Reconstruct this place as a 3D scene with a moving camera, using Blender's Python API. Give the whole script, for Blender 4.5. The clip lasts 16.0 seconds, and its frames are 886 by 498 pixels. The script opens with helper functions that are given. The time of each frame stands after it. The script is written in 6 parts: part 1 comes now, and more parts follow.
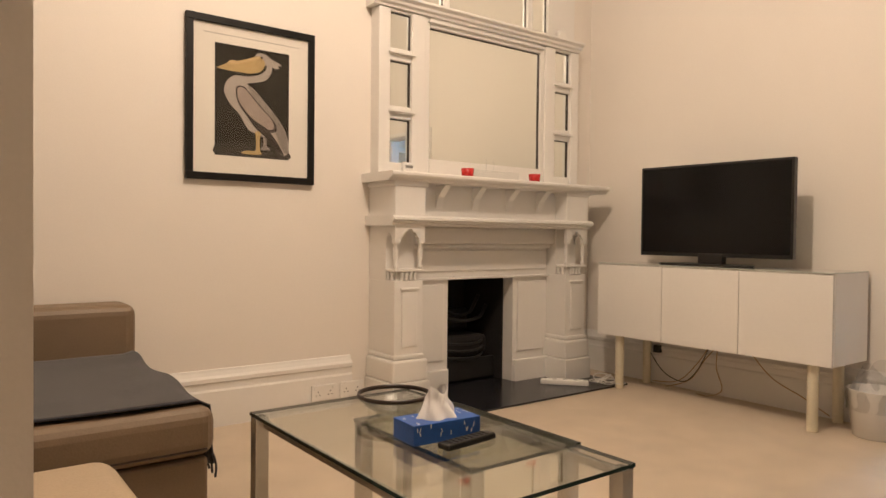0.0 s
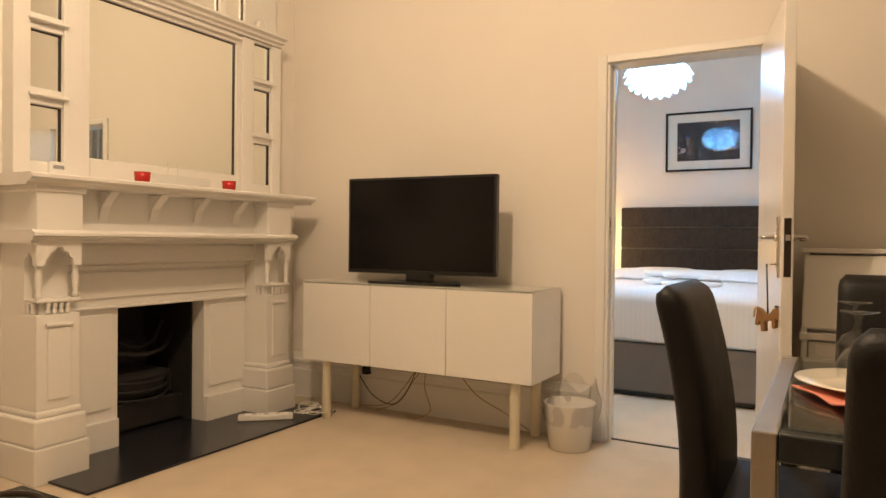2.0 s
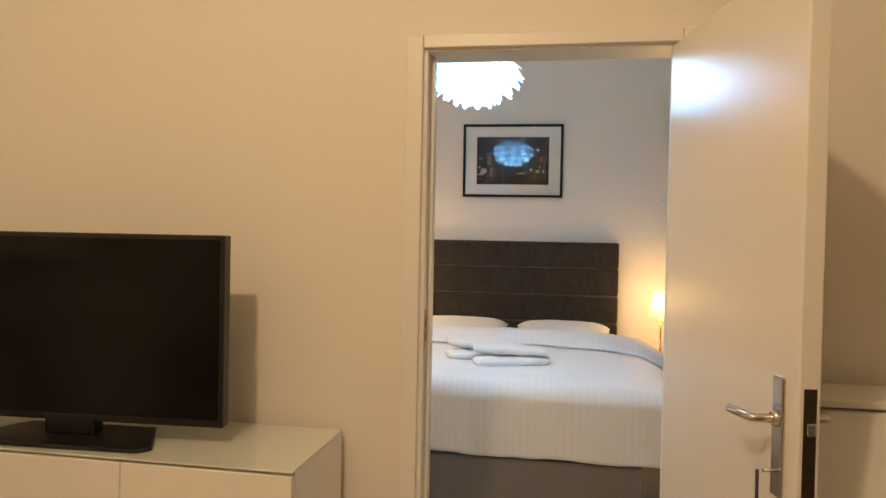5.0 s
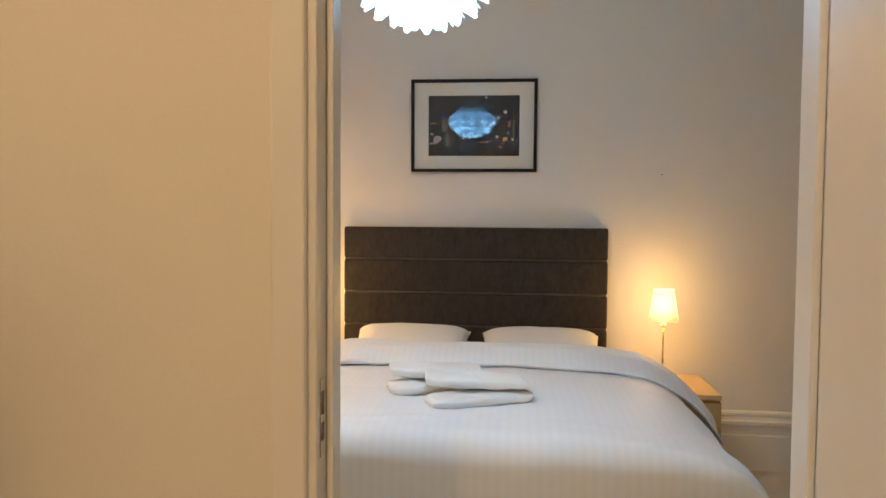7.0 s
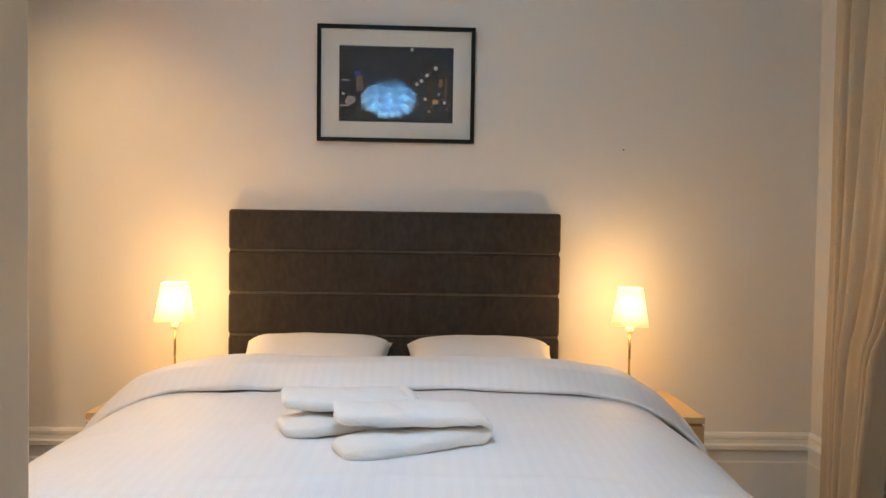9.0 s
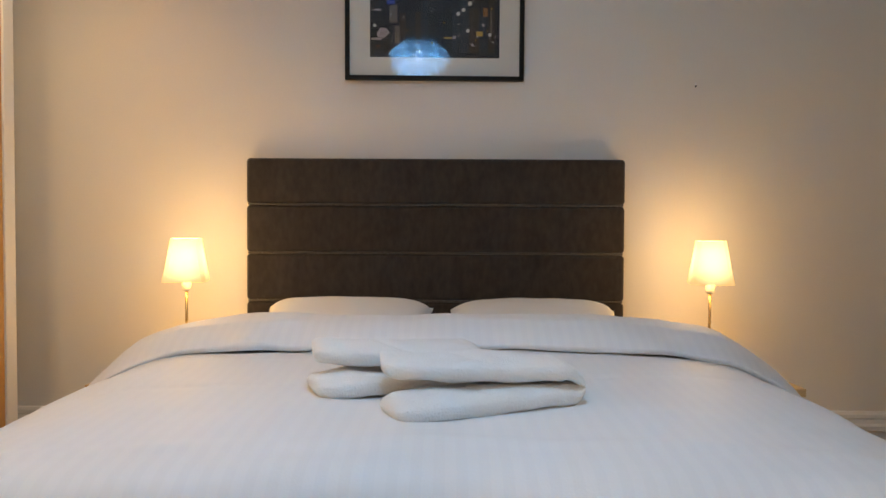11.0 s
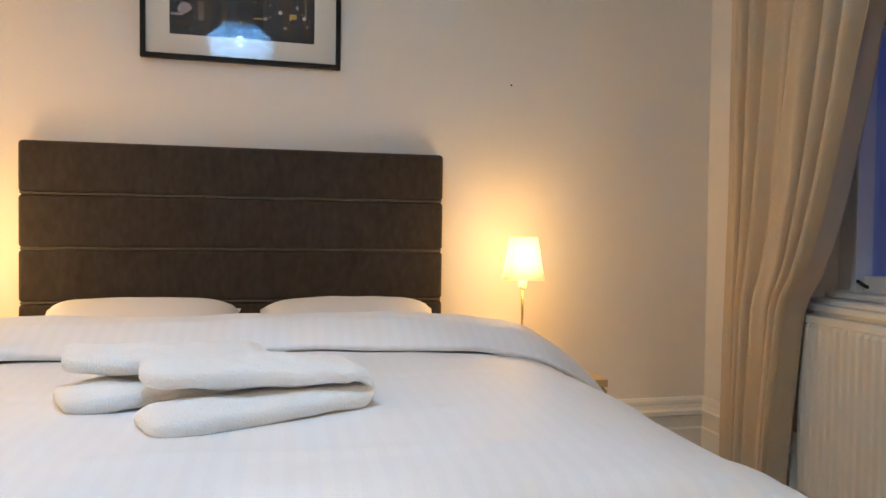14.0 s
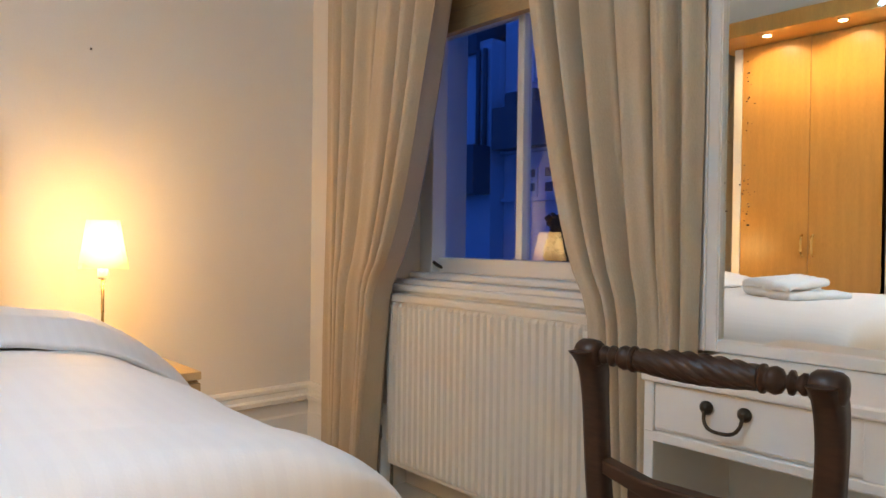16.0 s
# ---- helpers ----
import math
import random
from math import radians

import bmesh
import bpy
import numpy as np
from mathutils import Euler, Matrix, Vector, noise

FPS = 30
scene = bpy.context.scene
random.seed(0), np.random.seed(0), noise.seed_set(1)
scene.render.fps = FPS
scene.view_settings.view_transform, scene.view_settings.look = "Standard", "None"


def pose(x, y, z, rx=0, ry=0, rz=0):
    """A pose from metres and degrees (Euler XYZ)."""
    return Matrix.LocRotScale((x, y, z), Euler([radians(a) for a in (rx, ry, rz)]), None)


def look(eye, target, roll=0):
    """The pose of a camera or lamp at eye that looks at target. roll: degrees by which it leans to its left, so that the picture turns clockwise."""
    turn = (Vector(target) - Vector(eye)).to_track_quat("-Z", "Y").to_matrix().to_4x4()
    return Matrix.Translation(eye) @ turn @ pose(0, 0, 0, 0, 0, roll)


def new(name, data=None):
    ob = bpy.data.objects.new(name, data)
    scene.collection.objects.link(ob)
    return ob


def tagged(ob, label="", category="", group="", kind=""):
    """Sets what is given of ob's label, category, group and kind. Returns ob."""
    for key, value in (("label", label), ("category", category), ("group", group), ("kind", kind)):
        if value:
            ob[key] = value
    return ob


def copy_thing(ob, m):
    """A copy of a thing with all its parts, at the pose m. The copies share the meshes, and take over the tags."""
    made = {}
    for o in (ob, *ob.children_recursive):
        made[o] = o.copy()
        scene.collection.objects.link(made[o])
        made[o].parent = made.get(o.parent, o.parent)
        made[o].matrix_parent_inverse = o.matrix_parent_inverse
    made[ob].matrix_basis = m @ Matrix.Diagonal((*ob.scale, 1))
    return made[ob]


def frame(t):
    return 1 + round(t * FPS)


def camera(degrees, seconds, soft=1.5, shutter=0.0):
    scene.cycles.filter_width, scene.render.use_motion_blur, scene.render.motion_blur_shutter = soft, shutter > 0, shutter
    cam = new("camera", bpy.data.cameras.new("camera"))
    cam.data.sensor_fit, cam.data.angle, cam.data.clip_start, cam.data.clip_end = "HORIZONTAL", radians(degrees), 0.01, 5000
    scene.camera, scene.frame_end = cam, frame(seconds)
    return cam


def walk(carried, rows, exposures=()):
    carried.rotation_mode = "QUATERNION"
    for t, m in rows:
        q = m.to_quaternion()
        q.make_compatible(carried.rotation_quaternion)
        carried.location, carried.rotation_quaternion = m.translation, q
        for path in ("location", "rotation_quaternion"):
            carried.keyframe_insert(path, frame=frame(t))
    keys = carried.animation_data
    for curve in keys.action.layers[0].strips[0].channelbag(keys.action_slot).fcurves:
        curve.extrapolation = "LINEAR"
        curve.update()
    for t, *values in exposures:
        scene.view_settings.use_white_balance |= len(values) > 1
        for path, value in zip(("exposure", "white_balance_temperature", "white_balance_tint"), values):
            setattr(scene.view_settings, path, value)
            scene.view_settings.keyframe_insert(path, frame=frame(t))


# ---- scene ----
cam = camera(65.7, 16.0)
PATH = [
    (0, (-0.09, -0.134, 0.945), (1.115, 1.461, 0.908), 0.6),
    (0.5, (-0.058, -0.145, 0.948), (1.204, 1.406, 0.911), 0.6),
    (1, (-0.005, -0.118, 0.95), (1.331, 1.369, 0.916), 0.5),
    (1.5, (0.118, -0.037, 0.961), (1.609, 1.295, 0.938), 0.6),
    (2, (0.28, 0.108, 1.026), (2.022, 1.09, 1.003), 0.6),
    (2.5, (0.48, 0.241, 1.097), (2.293, 1.084, 1.073), 0.7),
    (3, (0.723, 0.353, 1.203), (2.58, 1.094, 1.184), 0.6),
    (3.5, (0.904, 0.428, 1.274), (2.794, 1.081, 1.252), 0.7),
    (4, (1.138, 0.517, 1.363), (3.074, 1.021, 1.336), 0.9),
    (4.2, (1.262, 0.56, 1.383), (3.209, 1.016, 1.355), 1.1),
    (6.5, (2.534, 0.786, 1.392), (4.515, 1.05, 1.325), 0.5),
    (7, (2.788, 0.806, 1.401), (4.774, 1.023, 1.316), 0.4),
    (7.5, (3.023, 0.831, 1.386), (5.019, 0.92, 1.3), 0.6),
    (8, (3.262, 0.839, 1.375), (5.26, 0.824, 1.285), 0.7),
    (8.5, (3.397, 0.854, 1.333), (5.395, 0.813, 1.258), 0.7),
    (9, (3.583, 0.915, 1.271), (5.582, 0.869, 1.219), 0.8),
    (9.5, (3.752, 1.007, 1.257), (5.75, 0.952, 1.196), 0.9),
    (11.8, (4.002, 1.033, 1.008), (6.001, 1.079, 0.952), 0.5),
    (12, (4.007, 1.04, 1.008), (6.006, 1.082, 0.95), 0.9),
    (12.5, (3.997, 1.042, 1.033), (5.995, 1.093, 0.978), 0.7),
    (13, (4.009, 1.023, 1.056), (6.008, 1.052, 1.001), 0.7),
    (13.5, (4.042, 0.961, 1.054), (6.037, 0.831, 1.001), 0.7),
    (14, (4.066, 0.9, 1.052), (6.016, 0.459, 1.003), 0.7),
    (14.5, (4.098, 0.839, 1.038), (5.929, 0.035, 0.998), 0.7),
    (15, (4.091, 0.794, 1.021), (5.776, -0.282, 0.983), 0.7),
    (15.5, (4.078, 0.748, 0.994), (5.648, -0.49, 0.965), 0.7),
    (16, (4.068, 0.722, 0.984), (5.553, -0.617, 0.958), 0.7),
]
walk(cam, [(t, look(eye, target, roll)) for t, eye, target, roll in PATH],
     exposures=[(0.0, -0.27, 5700, 16), (1.3, -0.29, 5850, 16), (2.2, -0.30, 6800, 14), (4.2, -0.55, 7200, 13), (6.3, -0.93, 7350, 13), (7.5, -0.87, 7400, 13), (8.5, -0.67, 7300, 15), (9.5, -1.04, 7150, 15), (12.0, -1.2, 6750, 13), (13.2, -1.15, 6950, 14), (14.5, -0.50, 7450, 16), (16.0, -0.36, 7450, 17)])

# ---- world, lights, exposure ----
world = bpy.data.worlds.new("dusk")
scene.world = world
world.use_nodes = True
world.node_tree.nodes["Background"].inputs["Color"].default_value = (0.012, 0.13, 0.80, 1)
world.node_tree.nodes["Background"].inputs["Strength"].default_value = 1.15


def lamp(name, kind, place, watts, colour, size):
    data = bpy.data.lights.new(name, kind)
    data.energy, data.color = watts, colour
    data.shadow_soft_size = size
    ob = new(name, data)
    ob.location = place
    return ob


lamp("living_ceiling_bulb", "POINT", (1.28, 1.33, 3.08), 150, (1.0, 0.75, 0.48), 0.06)
lamp("bedroom_pendant_light", "POINT", (4.90, 1.10, 2.14), 8, (0.66, 0.84, 1.0), 0.04)
# Added spot beside the bulb's point light stands in for the petals' downward throw.
throw_down = lamp("bedroom_pendant_light", "SPOT", (4.90, 1.10, 2.12), 47, (0.28, 0.62, 1.0), 0.05)
throw_down.data.spot_size, throw_down.data.spot_blend = radians(128), 0.7
lamp("bedside_bulb", "POINT", (6.535, 1.99, 0.965), 6.6, (1.0, 0.63, 0.25), 0.05)
lamp("bedside_bulb", "POINT", (6.535, 0.03, 0.965), 6.6, (1.0, 0.63, 0.25), 0.05)
for sx in (4.55, 5.05, 5.65, 6.13):
    spot = lamp("wardrobe_downlight", "SPOT", (sx, 2.38, 2.43), 88, (1.0, 0.68, 0.34), 0.02)
    spot.data.spot_size, spot.data.spot_blend = radians(160), 1.0
    spot.rotation_euler = (radians(8), 0, 0)


# ---- materials ----
def mat(name, colour, rough=0.5, metal=0.0, vary=0.08, scale=6.0, fine=90.0, bump=0.05, spec=0.5, coat=0.0, sheen=0.0, stretch=(1, 1, 1)):
    m = bpy.data.materials.new(name)
    m.use_nodes = True
    nt = m.node_tree
    b = nt.nodes["Principled BSDF"]
    b.inputs["Roughness"].default_value, b.inputs["Metallic"].default_value = rough, metal
    b.inputs["Specular IOR Level"].default_value = spec
    b.inputs["Coat Weight"].default_value = coat
    b.inputs["Sheen Weight"].default_value = sheen
    co = nt.nodes.new("ShaderNodeTexCoord")
    mp = nt.nodes.new("ShaderNodeMapping")
    mp.inputs["Scale"].default_value = stretch
    nt.links.new(co.outputs["Object"], mp.inputs[0])
    big, small = nt.nodes.new("ShaderNodeTexNoise"), nt.nodes.new("ShaderNodeTexNoise")
    big.inputs["Scale"].default_value, small.inputs["Scale"].default_value = scale, fine
    big.inputs["Detail"].default_value = 5
    for n in (big, small):
        nt.links.new(mp.outputs[0], n.inputs["Vector"])
    add = nt.nodes.new("ShaderNodeMath")
    add.operation = "ADD"
    nt.links.new(big.outputs["Fac"], add.inputs[0])
    nt.links.new(small.outputs["Fac"], add.inputs[1])
    ramp = nt.nodes.new("ShaderNodeMapRange")
    ramp.inputs["From Min"].default_value, ramp.inputs["From Max"].default_value = 0.6, 1.4
    nt.links.new(add.outputs[0], ramp.inputs["Value"])
    mix = nt.nodes.new("ShaderNodeMix")
    mix.data_type = "RGBA"
    nt.links.new(ramp.outputs[0], mix.inputs["Factor"])
    mix.inputs[6].default_value = (*[c * (1 - vary) for c in colour], 1)
    mix.inputs[7].default_value = (*[min(1, c * (1 + vary)) for c in colour], 1)
    nt.links.new(mix.outputs[2], b.inputs["Base Color"])
    rr = nt.nodes.new("ShaderNodeMapRange")
    rr.inputs["To Min"].default_value, rr.inputs["To Max"].default_value = max(0.02, rough * 0.85), min(1, rough * 1.12)
    nt.links.new(big.outputs["Fac"], rr.inputs["Value"])
    nt.links.new(rr.outputs[0], b.inputs["Roughness"])
    if bump:
        bp = nt.nodes.new("ShaderNodeBump")
        bp.inputs["Strength"].default_value, bp.inputs["Distance"].default_value = bump, 0.004
        nt.links.new(small.outputs["Fac"], bp.inputs["Height"])
        nt.links.new(bp.outputs[0], b.inputs["Normal"])
    return m


def glass(name, colour=(1, 1, 1), rough=0.0, ior=1.45):
    m = mat(name, colour, 0.02, vary=0.0, bump=0)
    b = m.node_tree.nodes["Principled BSDF"]
    for link in list(m.node_tree.links):
        if link.to_node == b:
            m.node_tree.links.remove(link)
    b.inputs["Base Color"].default_value = (*colour, 1)
    b.inputs["Transmission Weight"].default_value, b.inputs["Roughness"].default_value, b.inputs["IOR"].default_value = 1, rough, ior
    return m


def thin_glass(name, tint=(1, 1, 1), gloss=0.06):
    """A pane: clear straight through, with a clean reflection."""
    m = bpy.data.materials.new(name)
    m.use_nodes = True
    nt = m.node_tree
    nt.nodes.remove(nt.nodes["Principled BSDF"])
    tr, gl, mx, lw, pw, mr = (nt.nodes.new(k) for k in ("ShaderNodeBsdfTransparent", "ShaderNodeBsdfGlossy", "ShaderNodeMixShader", "ShaderNodeLayerWeight", "ShaderNodeMath", "ShaderNodeMapRange"))
    tr.inputs[0].default_value = (*tint, 1)
    gl.inputs["Roughness"].default_value = 0.0
    lw.inputs[0].default_value = 0.5
    pw.operation = "POWER"
    pw.inputs[1].default_value = 4.5
    mr.inputs["To Min"].default_value, mr.inputs["To Max"].default_value = gloss, 0.9
    nt.links.new(lw.outputs["Facing"], pw.inputs[0])
    nt.links.new(pw.outputs[0], mr.inputs["Value"])
    nt.links.new(mr.outputs[0], mx.inputs[0])
    nt.links.new(tr.outputs[0], mx.inputs[1])
    nt.links.new(gl.outputs[0], mx.inputs[2])
    nt.links.new(mx.outputs[0], nt.nodes["Material Output"].inputs[0])
    return m


def glow(name, colour, strength, base=(0.9, 0.9, 0.9), through=0.5):
    """A lit lamp part that emits by itself, in place of bulb light coming through."""
    m = mat(name, base, 0.7, vary=0.03, bump=0.02)
    b = m.node_tree.nodes["Principled BSDF"]
    b.inputs["Emission Color"].default_value, b.inputs["Emission Strength"].default_value = (*colour, 1), strength
    return m


WALL = mat("wall paint", (0.80, 0.755, 0.69), 0.55, vary=0.025, scale=1.6, fine=160, bump=0.06, spec=0.3)
CEIL = mat("ceiling paint", (0.82, 0.80, 0.76), 0.7, vary=0.02, scale=1.2, fine=120, bump=0.05)
GLOSS = mat("white gloss paint", (0.80, 0.78, 0.74), 0.34, vary=0.012, scale=1.5, fine=40, bump=0.03)
DOORP = mat("door paint", (0.80, 0.775, 0.73), 0.24, vary=0.012, scale=1.5, fine=40, bump=0.03)
CARPET = mat("cream carpet", (0.60, 0.50, 0.37), 0.95, vary=0.14, scale=5, fine=420, bump=0.6, spec=0.1, sheen=0.3)
SLATE = mat("black hearth stone", (0.018, 0.018, 0.022), 0.22, vary=0.3, scale=9, fine=80, bump=0.05)
IRON = mat("cast iron", (0.02, 0.019, 0.018), 0.55, 0.3, vary=0.4, scale=12, fine=120, bump=0.3)
COAL = mat("fireback", (0.012, 0.010, 0.009), 0.8, vary=0.5, scale=14, fine=90, bump=0.6)
LACQ = mat("white lacquer", (0.82, 0.80, 0.76), 0.16, vary=0.015, scale=3, fine=60, bump=0.01, coat=0.2)
LEGW = mat("painted leg", (0.74, 0.68, 0.52), 0.35, vary=0.04)
BLACKP = mat("black plastic", (0.007, 0.007, 0.007), 0.3, vary=0.2, bump=0.01)
SCREEN = mat("tv screen", (0.004, 0.004, 0.004), 0.18, vary=0.1, bump=0.0, spec=0.25)
FRAMEB = mat("black wood frame", (0.010, 0.009, 0.008), 0.45, vary=0.25, bump=0.05, spec=0.2)
MOUNT = mat("picture mount card", (0.82, 0.78, 0.71), 0.9, vary=0.01, bump=0.02, spec=0.0)
MIRROR = mat("mirror silver", (0.90, 0.92, 0.88), 0.0, 1.0, vary=0.0, bump=0)
MIRROR.node_tree.nodes["Principled BSDF"].inputs["Roughness"].default_value = 0.01
for lk in list(MIRROR.node_tree.links):
    if lk.to_socket.name == "Roughness":
        MIRROR.node_tree.links.remove(lk)
VELVET = mat("brown grey velvet", (0.036, 0.029, 0.026), 0.85, vary=0.40, scale=11, fine=34, bump=0.25, spec=0.2, sheen=0.3, stretch=(1, 1.25, 0.7))
BASEF = mat("grey divan fabric", (0.20, 0.18, 0.165), 0.9, vary=0.1, fine=300, bump=0.3, spec=0.2)
LINEN = mat("white striped cotton", (0.80, 0.80, 0.80), 0.75, vary=0.02, scale=3, fine=220, bump=0.1, spec=0.25, sheen=0.2)
PILLOW = mat("white pillow cotton", (0.80, 0.79, 0.77), 0.8, vary=0.02, scale=4, fine=200, bump=0.1, spec=0.2)
TOWEL = mat("white towelling", (0.85, 0.85, 0.84), 0.95, vary=0.03, scale=8, fine=260, bump=0.7, spec=0.1, sheen=0.4)
BIRCH = mat("birch veneer", (0.60, 0.42, 0.22), 0.4, vary=0.12, scale=4, fine=60, bump=0.05, stretch=(1, 6, 6))
BIRCHD = mat("birch edge", (0.46, 0.30, 0.14), 0.45, vary=0.12, scale=4, fine=60, bump=0.05, stretch=(6, 1, 6))
OAK = mat("orange oak veneer", (0.52, 0.27, 0.075), 0.32, vary=0.18, scale=3, fine=40, bump=0.06, stretch=(8, 8, 0.7))
BRASS = mat("brass", (0.70, 0.50, 0.22), 0.28, 1.0, vary=0.1, bump=0.02)
STEEL = mat("satin chrome", (0.62, 0.60, 0.57), 0.22, 1.0, vary=0.06, bump=0.01)
CURTAIN = mat("beige curtain cloth", (0.54, 0.44, 0.315), 0.85, vary=0.07, scale=5, fine=260, bump=0.2, spec=0.2, sheen=0.3, stretch=(1, 1, 0.5))
PINE = mat("pine slat blind", (0.50, 0.32, 0.15), 0.5, vary=0.12, scale=4, fine=50, bump=0.05, stretch=(1, 6, 6))
RADW = mat("radiator enamel", (0.80, 0.765, 0.69), 0.3, vary=0.015, scale=3, fine=60, bump=0.01)
LEATHER = mat("black leather", (0.007, 0.0065, 0.006), 0.5, vary=0.25, scale=18, fine=140, bump=0.25, spec=0.3)
MAHOG = mat("dark mahogany", (0.040, 0.017, 0.009), 0.42, vary=0.35, scale=7, fine=40, bump=0.05, coat=0.04, spec=0.35, stretch=(1, 1, 4))
SOFAF = mat("tan leather", (0.195, 0.138, 0.082), 0.5, vary=0.1, scale=6, fine=180, bump=0.15)
THROW = mat("charcoal wool", (0.040, 0.039, 0.045), 0.95, vary=0.15, scale=10, fine=300, bump=0.5, spec=0.1, sheen=0.4)
BLUE = mat("blue printed card", (0.02, 0.10, 0.42), 0.4, vary=0.15, bump=0.0)
TISSUE = mat("tissue paper", (0.84, 0.82, 0.80), 0.9, vary=0.02, bump=0.1)
RED = mat("red glass wax", (0.50, 0.02, 0.015), 0.25, vary=0.1, bump=0.0)
CABLEW = mat("white cable", (0.76, 0.74, 0.70), 0.5, vary=0.02, bump=0)
CABLEB = mat("black cable", (0.02, 0.02, 0.02), 0.5, vary=0.1, bump=0)
DARK = mat("dark knob wood", (0.03, 0.018, 0.012), 0.35, vary=0.3, bump=0.1)
BRONZE = mat("dark bronze", (0.06, 0.045, 0.033), 0.4, 0.8, vary=0.3, bump=0.1)
PINK = mat("coral napkin", (0.75, 0.26, 0.19), 0.85, vary=0.05, bump=0.2)
CHINA = mat("cream china", (0.78, 0.73, 0.60), 0.15, vary=0.02, bump=0.0)
WICKER = mat("woven tan leather toy", (0.24, 0.125, 0.04), 0.6, vary=0.2, bump=0.3)
CLEAR = thin_glass("picture glass", (0.985, 0.985, 0.98), gloss=0.038)
PANEW = thin_glass("window glass", (0.92, 0.93, 0.94), gloss=0.10)
TABLEG = thin_glass("table glass", (0.94, 0.965, 0.945), 0.05)
EDGEG = mat("glass edge", (0.012, 0.028, 0.024), 0.25, vary=0.1, bump=0, spec=0.25)
WINE = thin_glass("drinking glass", (0.95, 0.96, 0.96), 0.06)
BAG = thin_glass("clear plastic", (0.86, 0.86, 0.86), 0.08)
RENDERW = mat("white stucco facade", (0.60, 0.62, 0.66), 0.8, vary=0.08, scale=1.5, fine=20, bump=0.1)
FACADE_DARK = mat("dark roof and pipe", (0.10, 0.10, 0.12), 0.7, vary=0.2)


# ---- mesh helpers ----
def bm_new():
    return bmesh.new()


def box(bm, x0, x1, y0, y1, z0, z1, bevel=0.0, seg=2):
    r = bmesh.ops.create_cube(bm, size=1.0, matrix=Matrix.Translation(((x0 + x1) / 2, (y0 + y1) / 2, (z0 + z1) / 2)) @ Matrix.Diagonal((abs(x1 - x0), abs(y1 - y0), abs(z1 - z0), 1)))
    if bevel:
        es = {e for v in r["verts"] for e in v.link_edges}
        bmesh.ops.bevel(bm, geom=list(es), offset=bevel, segments=seg, affect="EDGES", profile=0.5)
    return bm


def lathe(bm, profile, seg=24, at=(0, 0, 0), axis=None, caps=True):
    """Turns (radius, height) pairs round an upright axis, or round the matrix given."""
    m = Matrix.Translation(at) @ (axis or Matrix())
    rings = []
    for r, z in profile:
        rings.append([bm.verts.new(m @ Vector((r * math.cos(2 * math.pi * i / seg), r * math.sin(2 * math.pi * i / seg), z))) for i in range(seg)])
    for a, b in zip(rings, rings[1:]):
        for i in range(seg):
            f = bm.faces.new((a[i], a[(i + 1) % seg], b[(i + 1) % seg], b[i]))
            f.smooth = True
    for ring, flip in ((rings[0], True), (rings[-1], False)):
        if caps and profile[0 if flip else -1][0] > 1e-4:
            bm.faces.new(list(reversed(ring)) if flip else ring)
    return bm


def sweep(bm, outline, path_points):
    """Runs a flat outline (d out from the wall, z) along level points given as (x, y, outward x, outward y)."""
    rows = []
    for x, y, nx, ny in path_points:
        rows.append([bm.verts.new((x + nx * d, y + ny * d, z)) for d, z in outline])
    for a, b in zip(rows, rows[1:]):
        for i in range(len(outline) - 1):
            bm.faces.new((a[i], a[i + 1], b[i + 1], b[i]))
    for r in (rows[0], rows[-1]):
        bm.faces.new(r)
    bmesh.ops.recalc_face_normals(bm, faces=bm.faces[:])
    return bm


def tube(bm, pts, r, seg=8):
    rings = []
    for i, p in enumerate(pts):
        p = Vector(p)
        d = (Vector(pts[min(i + 1, len(pts) - 1)]) - Vector(pts[max(i - 1, 0)])).normalized()
        q = d.to_track_quat("Z", "Y").to_matrix()
        rings.append([bm.verts.new(p + q @ Vector((r * math.cos(2 * math.pi * k / seg), r * math.sin(2 * math.pi * k / seg), 0))) for k in range(seg)])
    for a, b in zip(rings, rings[1:]):
        for k in range(seg):
            try:
                bm.faces.new((a[k], a[(k + 1) % seg], b[(k + 1) % seg], b[k])).smooth = True
            except ValueError:
                pass
    bm.faces.new(list(reversed(rings[0])))
    bm.faces.new(rings[-1])
    return bm


def bend(points, n=8):
    """Points along a smooth line through the given ones."""
    out = []
    p = [Vector(q) for q in points]
    for i in range(len(p) - 1):
        a, b, c, d = p[max(i - 1, 0)], p[i], p[i + 1], p[min(i + 2, len(p) - 1)]
        for k in range(n):
            t = k / n
            out.append(0.5 * ((2 * b) + (c - a) * t + (2 * a - 5 * b + 4 * c - d) * t * t + (3 * b - a - 3 * c + d) * t ** 3))
    return out + [p[-1]]


def sheet(bm, nu, nv, fn, thick=0.0):
    """A cloth or panel from fn(u, v) with u and v from 0 to 1; thick gives it a back."""
    g = [[bm.verts.new(fn(i / nu, j / nv)) for j in range(nv + 1)] for i in range(nu + 1)]
    for i in range(nu):
        for j in range(nv):
            bm.faces.new((g[i][j], g[i + 1][j], g[i + 1][j + 1], g[i][j + 1])).smooth = True
    if thick:
        bmesh.ops.recalc_face_normals(bm, faces=bm.faces[:])
        bmesh.ops.solidify(bm, geom=bm.faces[:], thickness=thick)
    return bm


